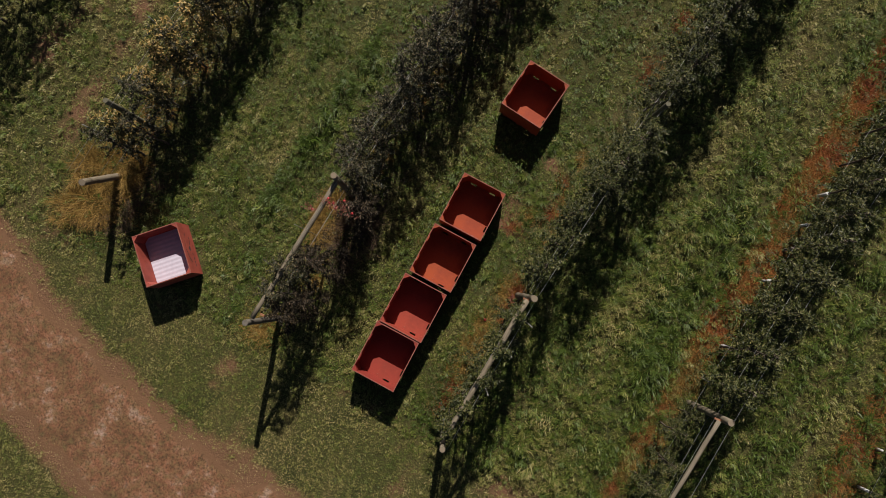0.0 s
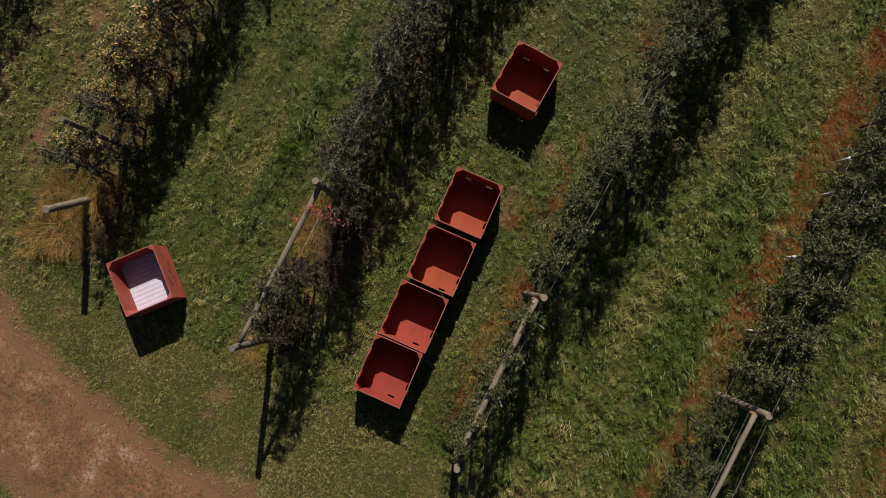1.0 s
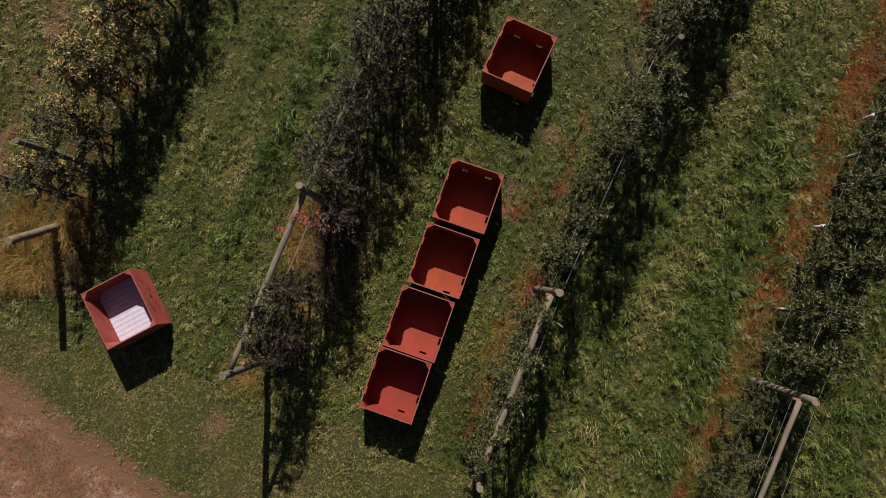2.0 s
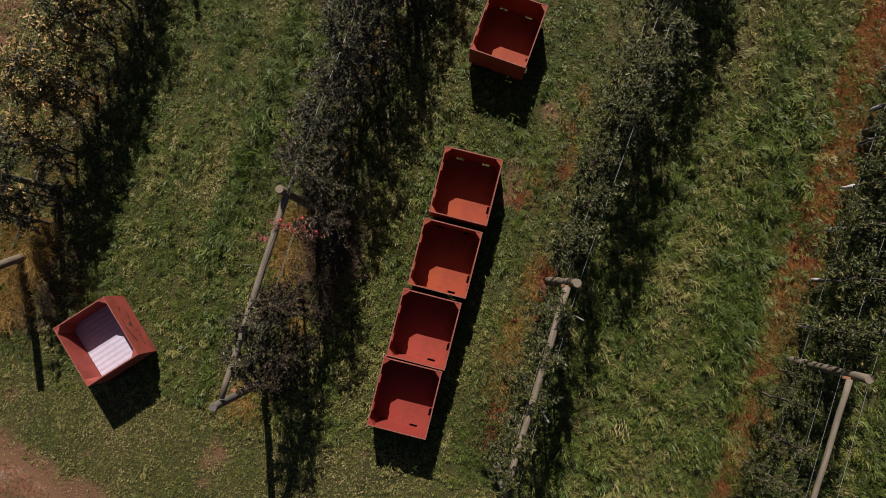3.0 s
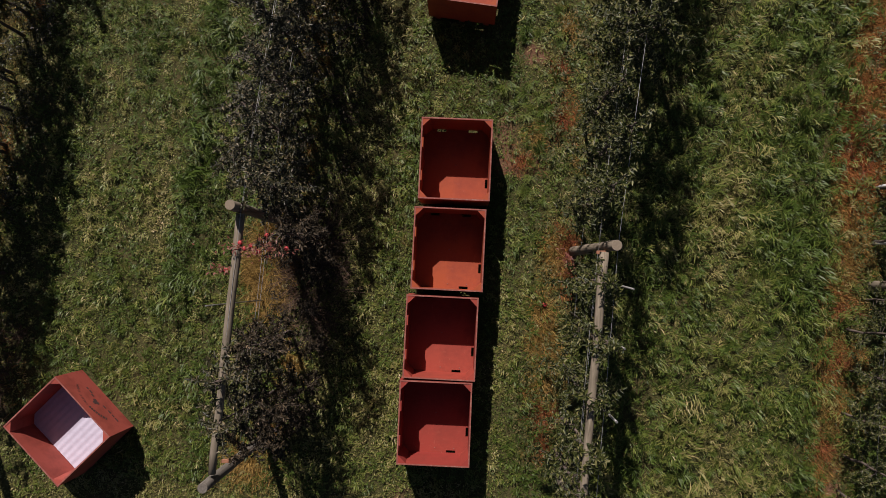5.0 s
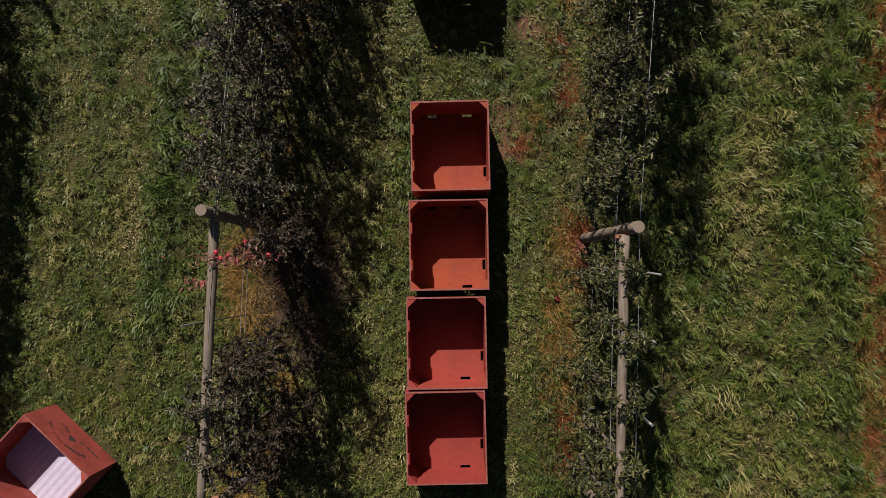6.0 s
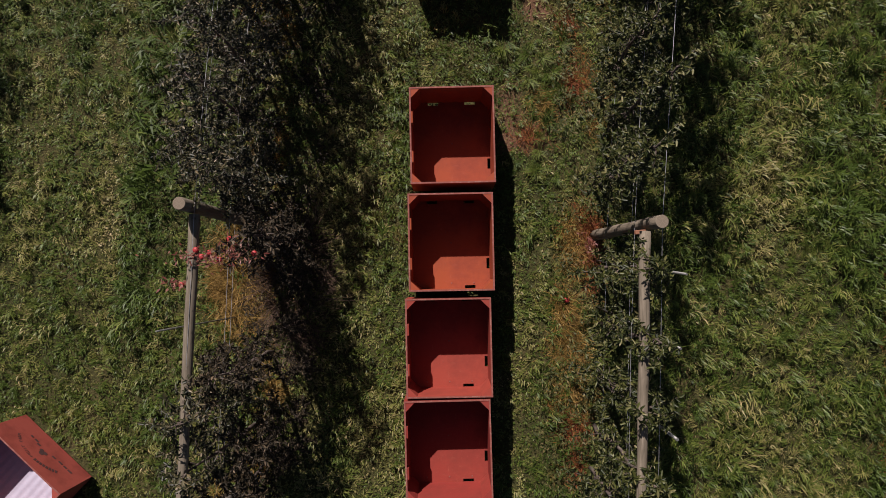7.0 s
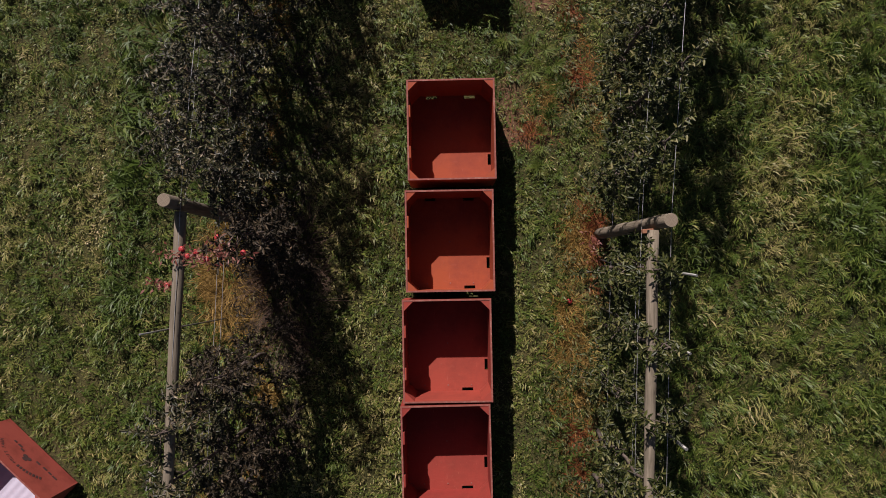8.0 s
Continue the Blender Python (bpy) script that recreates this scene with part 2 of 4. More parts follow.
def panel(us, zs, holes, thick):
    """A board in the xz plane, thick along y, with openings at the cells (i, j)."""
    bm, seen = bmesh.new(), {}

    def v(i, j, k):
        if (i, j, k) not in seen:
            seen[i, j, k] = bm.verts.new((us[i], (k - 0.5) * thick, zs[j]))
        return seen[i, j, k]

    solid = {(i, j) for i in range(len(us) - 1) for j in range(len(zs) - 1)} - set(holes)
    for i, j in solid:
        bm.faces.new((v(i, j, 0), v(i + 1, j, 0), v(i + 1, j + 1, 0), v(i, j + 1, 0)))
        bm.faces.new((v(i, j, 1), v(i, j + 1, 1), v(i + 1, j + 1, 1), v(i + 1, j, 1)))
        for (di, dj), (a, b) in (((-1, 0), ((0, 0), (0, 1))), ((1, 0), ((1, 1), (1, 0))), ((0, -1), ((1, 0), (0, 0))), ((0, 1), ((0, 1), (1, 1)))):
            if (i + di, j + dj) not in solid:
                p, q = (i + a[0], j + a[1]), (i + b[0], j + b[1])
                f = bm.faces.new((v(*p, 0), v(*q, 0), v(*q, 1), v(*p, 1)))
                f.material_index = 1 if dj == 1 and j == len(zs) - 2 else 0
    return bm


def many(name, verts, faces, tint=None):
    """A mesh of many equal faces from arrays: verts (n, 3), faces (m, k)."""
    me = bpy.data.meshes.new(name)
    n, (m, k) = len(verts), faces.shape
    me.vertices.add(n)
    me.vertices.foreach_set("co", np.ascontiguousarray(verts, dtype=np.float32).ravel())
    me.loops.add(m * k)
    me.loops.foreach_set("vertex_index", np.ascontiguousarray(faces, dtype=np.int32).ravel())
    me.polygons.add(m)
    me.polygons.foreach_set("loop_start", np.arange(0, m * k, k, dtype=np.int32))
    if tint is not None:
        me.attributes.new("tint", "FLOAT", "POINT").data.foreach_set("value", np.ascontiguousarray(tint, dtype=np.float32))
    me.update(calc_edges=True)
    return me


def patchy(x, y, size, seed):
    """Smooth random values from 0 to 1 over the plan."""
    g = np.random.RandomState(seed).rand(256, 256)
    u, v = x / size + 500.3, y / size + 500.7
    i, j = np.floor(u).astype(int), np.floor(v).astype(int)
    a, b = u - i, v - j
    a, b = a * a * (3 - 2 * a), b * b * (3 - 2 * b)
    at = lambda p, q: g[p & 255, q & 255]
    return (at(i, j) * (1 - a) + at(i + 1, j) * a) * (1 - b) + (at(i, j + 1) * (1 - a) + at(i + 1, j + 1) * a) * b


# ---- plan: rows run along y, the headland track crosses below them ----
ROW_X = {"far_left": -12.3, "left_edge": -7.55, "left": -2.68, "right": 2.04, "right_edge": 6.6, "far_right": 10.87}


def row_x(row, y):
    return ROW_X[row] + np.where(np.asarray(y) < 0.5, 0.05 * (np.asarray(y) - 0.2), 0.015 + 0.1 * (np.asarray(y) - 0.5))


def track_edge(x):
    """The y of the track's upper edge."""
    return np.interp(x, [-40, -14, -9.9, -9.0, -8.24, -7.4, -5.6, -4.27, -3.0, 4, 40], [4, -2.2, -4.4, -4.8, -5.2, -5.5, -6.05, -6.4, -6.55, -6.7, -7.5])


def bareness(x, y):
    """How thin the grass is worn on the headland, 0 to 1."""
    b = np.zeros(len(x))
    for cx, cy, r in ((-8.45, -4.0, 0.5), (-8.1, -4.6, 0.6), (-3.4, -4.75, 0.55), (-2.75, -4.3, 0.45), (-1.1, -5.1, 0.4), (0.44, -5.6, 0.5), (-4.6, -5.3, 0.5)):
        b += 0.15 * np.exp(-((x - cx) ** 2 + (y - cy) ** 2) / r ** 2)
    for cx, cy, rx, ry in ((0.82, 1.8, 0.22, 0.45), (1.12, 1.42, 0.3, 0.2), (1.2, 3.3, 0.3, 0.2)):
        b += 0.75 * np.exp(-((x - cx) / rx) ** 2 - ((y - cy) / ry) ** 2)
    b += 0.8 * np.clip(patchy(x, y, 1.0, 72) + 0.5 * patchy(x, y, 0.25, 73) - 0.80, 0, 1) * (y < -3.7)
    lane = np.clip((y + 3.0) / 1.5, 0, 1)
    b += 0.36 * lane * (0.5 + patchy(x, y, 0.6, 46)) * (np.exp(-((x + 9.5) / 0.5) ** 2) + np.exp(-((x + 11.1 - 0.22 * y) / 0.5) ** 2))
    edge = np.clip(1 - (y - track_edge(x)) / 0.5, 0, 1)
    below = np.clip(1 - (track_edge(x) - 2.55 - y) / 0.5, 0, 1)
    b += 0.55 * np.exp(-((x - row_x("right_edge", y) + 0.32) / 0.34) ** 2) * (y > -3.8) + 0.4 * np.exp(-((x - row_x("far_right", y) + 0.4) / 0.34) ** 2) * (y > -3.8)
    b += 0.75 * edge * below * (y < -3.6)
    return np.clip(b * (0.45 + 1.1 * patchy(x, y, 0.22, 71)), 0, 1)


def ground_sheet():
    near = np.arange(-16, 16.01, 0.2)
    far = np.array([18, 22, 30, 45, 80, 150, 300, 600, 1200, 2400.0])
    c = np.concatenate([-far[::-1], near, far])
    n = len(c)
    x, y = np.meshgrid(c, c, indexing="ij")
    z = np.where((abs(x) < 16) & (abs(y) < 16), (patchy(x, y, 2.1, 3) - 0.5) * 0.03, 0.0)
    i, j = np.meshgrid(np.arange(n - 1), np.arange(n - 1), indexing="ij")
    q = (i * n + j).ravel()
    me = many("ground", np.stack([x, y, z], -1).reshape(-1, 3), np.stack([q, q + n, q + n + 1, q + 1], -1), bareness(x.ravel(), y.ravel()))
    tagged(part("ground", me, M_GROUND), "orchard ground of trodden earth and thatch under grass", "ground", kind="structure")


def dirt_track():
    xs = np.arange(-18, 14.01, 0.12)
    top = track_edge(xs) + (patchy(xs, xs * 0, 0.7, 5) - 0.5) * 0.5 + (patchy(xs, xs * 0, 0.2, 15) - 0.5) * 0.25
    low = track_edge(xs) - 2.55 + (patchy(xs, xs * 0 + 9, 0.6, 6) - 0.5) * 0.6 + (patchy(xs, xs * 0, 0.2, 16) - 0.5) * 0.25
    rows = 9
    v = [(x, a + (b - a) * r / (rows - 1), 0.022 - 0.014 * (r in (0, rows - 1))) for x, a, b in zip(xs, top, low) for r in range(rows)]
    worn = [float(r not in (0, rows - 1)) for x in xs for r in range(rows)]
    f = np.array([[i * rows + r, i * rows + r + 1, (i + 1) * rows + r + 1, (i + 1) * rows + r] for i in range(len(xs) - 1) for r in range(rows - 1)])
    tagged(part("road", many("road", np.array(v), f, np.array(worn)), M_DIRT), "worn reddish dirt farm track along the grass headland", "dirt road", kind="structure")


ground_sheet()
dirt_track()


# ---- harvest bins ----
BW, BL, BH, DECK, PLY = 1.067, 1.225, 0.78, 0.095, 0.02


def build_bin():
    root = thing("apple_bin", "empty barn-red painted plywood apple bin standing on the grass", "apple bin", "apple bins in the orchard")
    for s in (-1, 0, 1):
        part("skid", box(bmesh.new(), (s * (BW / 2 - 0.14) - 0.045, -BL / 2 + 0.01, 0), (s * (BW / 2 - 0.14) + 0.045, BL / 2 - 0.01, DECK), 0.006), M_RED, root)
    hx, hy = BW / 2 - PLY, BL / 2 - PLY
    us = [-hx, -hx + 0.04, -0.32, -0.18, 0.18, 0.32, hx - 0.04, hx]
    vs = [-hy, -hy + 0.04, -0.33, -0.19, 0.19, 0.33, hy - 0.04, hy]
    notch = {(2, 0), (4, 0), (4, 6), (6, 4)}
    deck = panel(us, vs, notch, 0.02)
    deck.transform(pose(0, 0, DECK + 0.01, -90) @ Matrix.Diagonal((1, 1, -1, 1)))
    bmesh.ops.reverse_faces(deck, faces=deck.faces)
    part("floor_panel", deck, M_RED, root)
    for name, half, off, turn in (("end_panel", BW / 2, BL / 2, 0), ("end_panel", BW / 2, BL / 2, 180), ("side_panel", BL / 2 - PLY, BW / 2, 90), ("side_panel", BL / 2 - PLY, BW / 2, 270)):
        us, zs, holes = [-half, half], [DECK + 0.001, BH], set()
        ob = part(name, panel(us, zs, holes, PLY), [M_RED, M_EDGE], root)
        ob.matrix_basis = pose(0, 0, 0, 0, 0, turn) @ pose(0, off - PLY / 2, 0)
    for sx in (-1, 1):
        for sy in (-1, 1):
            bm = bmesh.new()
            leg = 0.115
            x, y = sx * (BW / 2 - PLY), sy * (BL / 2 - PLY)
            tri = [(x, y), (x - sx * leg, y), (x, y - sy * leg)]
            lo = [bm.verts.new((*p, DECK + 0.02)) for p in tri]
            hi = [bm.verts.new((*p, BH - 0.006)) for p in tri]
            bm.faces.new(lo), bm.faces.new(hi)
            for i in range(3):
                bm.faces.new((lo[i], lo[(i + 1) % 3], hi[(i + 1) % 3], hi[i]))
            bmesh.ops.recalc_face_normals(bm, faces=bm.faces)
            part("corner_post", bm, M_RED, root)
    for y in (-0.27, 0.23):
        part("cleat", box(bmesh.new(), (-BW / 2 + PLY, y - 0.075, BH - 0.11), (-BW / 2 + PLY + 0.024, y + 0.075, BH - 0.004), 0.006), M_RED, root)
    # bolt heads on the floor and the panels
    for bx, by in ((-0.30, -0.52), (0.0, -0.52), (0.3, -0.52), (0.0, 0.02)):
        part("bolt", tube(bmesh.new(), [(bx, by, DECK + 0.02), (bx, by, DECK + 0.025)], [0.011, 0.009], 8), M_EDGE, root)
    return root


first_bin = build_bin()
first_bin.matrix_basis = pose(0.033, 1.352, 0, 0, 0, 0.3)
tagged(first_bin, "empty barn-red plywood apple bin beside bare brown earth")
second = copy_thing(first_bin, pose(-0.004, 0.005, 0, 0, 0, 0.1))
tagged(second, "empty red plywood apple bin butted into a line of bins")
third = copy_thing(first_bin, pose(-0.052, -1.308, 0, 0, 0, 0.2))
tagged(third, "empty red plywood apple bin with scuffed floor and sunlit end")
fourth = copy_thing(first_bin, pose(-0.078, -2.560, 0, 0, 0, 0.7))
tagged(fourth, "empty crimson-red plywood apple bin closing a line of bins")
lone = copy_thing(first_bin, pose(0.065, 4.34, 0, 0, 0, -5.5))
tagged(lone, "empty dark red plywood apple bin standing alone between tree rows")
lined = copy_thing(first_bin, pose(-5.675, -3.0, 0, 0, 0, 47.0))
tagged(lined, "weathered red plywood apple bin with black stencilling and white liner")


def repaint(root, old, fresh):
    for o in root.children:
        for slot in o.material_slots:
            if slot.material == old:
                slot.link = "OBJECT"
                slot.material = fresh


repaint(third, M_RED, paint_material("rose_red_painted_plywood", (0.28, 0.048, 0.030)))
repaint(fourth, M_RED, M_CRIMSON)
repaint(lined, M_RED, paint_material("weathered_red_painted_plywood", (0.305, 0.068, 0.048), 0.8))


def stencil(parent):
    """Black stencilled marks on one long side: an arch of letters, a leaf device, lines too faint to read."""
    face = pose(BW / 2 + 0.002, 0, 0, 90, 0, 90)

    def word(text, radius, start, step, size, cy):
        bm = bmesh.new()
        for n, ch in enumerate(text):
            if ch == " ":
                continue
            cu = bpy.data.curves.new("letter", "FONT")
            cu.body, cu.size, cu.align_x = ch, size, "CENTER"
            ob = bpy.data.objects.new("letter", cu)
            scene.collection.objects.link(ob)
            bpy.context.view_layer.update()
            me = bpy.data.meshes.new_from_object(ob.evaluated_get(bpy.context.evaluated_depsgraph_get()))
            a = start + step * n
            me.transform(face @ pose(radius * math.sin(radians(a)), cy + radius * math.cos(radians(a)), 0, 0, 0, -a))
            bm.from_mesh(me)
            bpy.data.objects.remove(ob)
            bpy.data.curves.remove(cu)
        return bm

    part("stencilled_word", word("FRUIT", 0.50, 2, 4.7, 0.066, 0.12), M_INK, parent, "black stencilled letters in an arch")
    part("stencilled_word", word("FARM", 0.50, 30.2, 4.7, 0.066, 0.12), M_INK, parent, "black stencilled letters in an arch")
    for n in range(8):
        a = -38 + 4.7 * n
        b2 = box(bmesh.new(), (-0.013, 0.0, 0.0), (0.013, 0.046, 0.001))
        b2.transform(face @ pose(0.50 * math.sin(radians(a)), 0.12 + 0.50 * math.cos(radians(a)), 0, 0, 0, -a))
        part("stencil_bar", b2, M_INK, parent)
    leaf = bmesh.new()
    for cx, cy, r in ((-0.03, 0.42, 0.032), (0.03, 0.42, 0.032), (0.0, 0.465, 0.034)):
        ring = [leaf.verts.new((face @ Vector((cx + r * math.cos(t * 0.524), cy + r * math.sin(t * 0.524), 0))).to_tuple()) for t in range(12)]
        leaf.faces.new(ring)
    part("leaf_mark", leaf, M_INK, parent, "black three-lobed stencilled device")
    for x0, w, y in ((-0.44, 0.07, 0.33), (-0.35, 0.05, 0.33), (-0.27, 0.06, 0.33), (0.16, 0.06, 0.33), (0.25, 0.04, 0.33), (0.10, 0.05, 0.36), (-0.16, 0.06, 0.34)):
        b2 = box(bmesh.new(), (x0, y, 0.0), (x0 + w, y + 0.03, 0.001))
        b2.transform(face)
        part("stencil_bar", b2, M_INK, parent)


stencil(lined)
for piece in [o for o in lined.children if o.name.startswith("cleat")]:
    bpy.data.objects.remove(piece)


def liner():
    """A corrugated sheet lying on the floor of one bin."""
    nx, ny = 24, 96
    w, l = 1.02, 1.178
    v, f = [], []
    for side in (0, 1):
        for i in range(nx + 1):
            for j in range(ny + 1):
                x, y = -w / 2 + w * i / nx, -l / 2 + l * j / ny
                # rounded corners
                ex, ey = max(0.0, abs(x) - w / 2 + 0.08), max(0.0, abs(y) - l / 2 + 0.08)
                over = math.hypot(ex, ey)
                if ex > 0 and ey > 0 and over > 0.08:
                    x -= math.copysign(ex * (1 - 0.08 / over), x)
                    y -= math.copysign(ey * (1 - 0.08 / over), y)
                v.append((x, y, 0.0022 * math.sin(2 * math.pi * j / 8) - 0.12 * side))
    m = (nx + 1) * (ny + 1)
    for i in range(nx):
        for j in range(ny):
            a, b, c, d = i * (ny + 1) + j, (i + 1) * (ny + 1) + j, (i + 1) * (ny + 1) + j + 1, i * (ny + 1) + j + 1
            f += [(a, b, c, d), (m + d, m + c, m + b, m + a)]
    ob = part("plastic_sheet", many("plastic_sheet", np.array(v), np.array(f)), M_LINER)
    ob.matrix_basis = pose(-5.675, -3.0, DECK + 0.024, 0, 0, 47.0) @ pose(0.0, 0.0, 0.124, 0, 0, 0.4)
    tagged(ob, "stacked white corrugated plastic sheets lying in a red bin", "plastic sheets")


liner()


# ---- trellis: posts, rails, wires, stakes ----
def post(base, top, radius, material, label):
    base, top = Vector(base), Vector(top)
    length = (top - base).length
    bm = bmesh.new()
    rnd = random.Random(int(base.x * 100 + base.y * 10))
    steps = 9
    pts = [(rnd.uniform(-1, 1) * 0.004, rnd.uniform(-1, 1) * 0.004, length * i / steps) for i in range(steps + 1)]
    tube(bm, pts + [(pts[-1][0], pts[-1][1], length + 0.006)], [radius * (1.06 - 0.1 * i / steps) for i in range(steps + 1)] + [radius * 0.9], 16, True, 1)
    root = tagged(part("trellis_post", bm, [material, M_END if material is M_POST else material]), label, "trellis post", "trellis posts")
    root.matrix_basis = Matrix.Translation(base) @ (top - base).to_track_quat("Z", "Y").to_matrix().to_4x4()
    return root


def rail(a, b, radius, label):
    a, b = Vector(a), Vector(b)
    length = (b - a).length
    bm = bmesh.new()
    rnd = random.Random(int(a.x * 100))
    steps = 12
    pts = [(rnd.uniform(-1, 1) * 0.006, rnd.uniform(-1, 1) * 0.006, length * i / steps) for i in range(steps + 1)]
    tube(bm, pts, [radius * (1.0 - 0.18 * i / steps + rnd.uniform(-0.02, 0.02)) for i in range(steps + 1)], 14, True, 1)
    root = tagged(part("brace_rail", bm, [M_POST, M_END]), label, "brace rail", "brace rails")
    root.matrix_basis = Matrix.Translation(a) @ (b - a).to_track_quat("Z", "Y").to_matrix().to_4x4()
    return root


GREY = "weathered grey round wooden trellis post in a tree row"
post((-2.66, 0.33, 0), (-2.66, 0.33, 2.5), 0.068, M_POST, "weathered grey round trellis post with a brace rail")
post((-2.74, -3.06, 0), (-2.77, -3.09, 2.5), 0.066, M_POST_DARK, "stout grey round end post closing a tree row")
post((1.95, 0.10, 0), (2.06, 0.08, 2.45), 0.07, M_POST, "weathered tan round trellis post with a brace rail")
post((1.85, -3.37, 0), (1.85, -3.37, 2.5), 0.06, M_POST, "split pale wooden end post closing a tree row")
post((6.59, -0.2, 0), (6.58, -0.22, 2.4), 0.072, M_POST, "weathered tan round trellis post with a brace rail")
post((6.19, -3.75, 0), (6.19, -3.75, 2.5), 0.07, M_POST, "stout grey round end post closing a tree row")
post((2.52, 4.75, 0), (2.56, 4.77, 2.65), 0.055, M_POST_GREEN, GREY)
post((7.02, 4.3, 0), (7.05, 4.31, 2.4), 0.05, M_POST_GREEN, GREY)
post((-7.6, -0.54, 0), (-7.6, -0.54, 2.4), 0.058, M_POST_GREEN, "dark greenish round trellis post beside autumn leaves")
post((-7.86, -1.95, 0), (-7.55, -2.32, 1.75), 0.078, M_POST, "pale leaning round end post over dry straw")
post((-2.1, 5.4, 0), (-2.1, 5.42, 2.45), 0.055, M_POST_GREEN, GREY)
post((3.1, 9.6, 0), (3.1, 9.6, 2.45), 0.055, M_POST_GREEN, GREY)
post((7.6, 9.0, 0), (7.6, 9.0, 2.4), 0.055, M_POST_GREEN, GREY)
rail((-2.62, 0.25, 2.22), (-2.74, -2.98, 2.30), 0.056, "long weathered grey pole rail between two posts")
rail((1.97, 0.00, 2.20), (1.80, -3.30, 2.28), 0.058, "long weathered grey pole rail between two posts")
rail((6.48, -0.29, 2.12), (6.19, -3.67, 2.2), 0.046, "long weathered grey pole rail between two posts")
for x, y, z in ((1.95, -0.0, 2.10), (6.47, -0.28, 2.05), (-2.60, -2.84, 2.20)):
    ob = part("wood_block", box(bmesh.new(), (-0.06, -0.022, -0.022), (0.06, 0.022, 0.022), 0.004), plain("fresh_orange_wood", (0.27, 0.12, 0.06), 0.8))
    ob.matrix_basis = pose(x, y, z, 0, 6, 4)
    tagged(ob, "orange-brown wood block nailed under a trellis post top", "wood block")


def wire(row, y0, y1, z, dx, seed):
    rnd = random.Random(seed)
    ys = np.arange(y0, y1 + 0.01, 1.15)
    pts = [(float(row_x(row, y)) + dx + rnd.uniform(-0.006, 0.006), float(y), z - 0.02 * math.sin(math.pi * ((y - y0) / 4.6 % 1))) for y in ys]
    ob = part("trellis_wire", tube(bmesh.new(), pts, [0.0027] * len(pts), 5), M_WIRE)
    tagged(ob, "thin galvanised wire strung along a tree row", "trellis wire", "trellis wires")


for n, (row, y0, y1) in enumerate((("left_edge", -2.2, 6), ("left", -3.06, 12), ("right", -3.37, 13), ("right_edge", -3.75, 12), ("far_right", -2.0, 8))):
    for i, (z, dx) in enumerate(((0.65, -0.07), (1.25, 0.07), (1.85, -0.07), (2.32, 0.08))):
        wire(row, y0, y1, z, dx, n * 10 + i)


def stake(base, top, radius=0.013, material=M_STAKE, label="thin grey metal conduit stake supporting a tree"):
    ob = part("tree_stake", tube(bmesh.new(), [base, [(a + b) / 2 for a, b in zip(base, top)], top], [radius] * 3, 8), material)
    tagged(ob, label, "tree stake", "tree stakes")


stake((-2.93, -0.93, 0), (-2.86, -0.91, 2.55), 0.009)
stake((1.97, -0.24, 0), (2.28, -0.44, 2.45))
stake((1.96, -0.86, 0), (2.2, -1.16, 2.45))
stake((1.93, -1.83, 0), (2.14, -2.03, 2.45), 0.017)
stake((6.62, 0.46, 0), (6.66, 0.44, 0.62), 0.024, M_GUARD, "short white plastic stake beside a tree trunk")
stake((-7.6, -1.2, 0), (-7.7, -1.2, 2.5))
stake((-7.5, 1.35, 0), (-7.65, 1.4, 2.5))


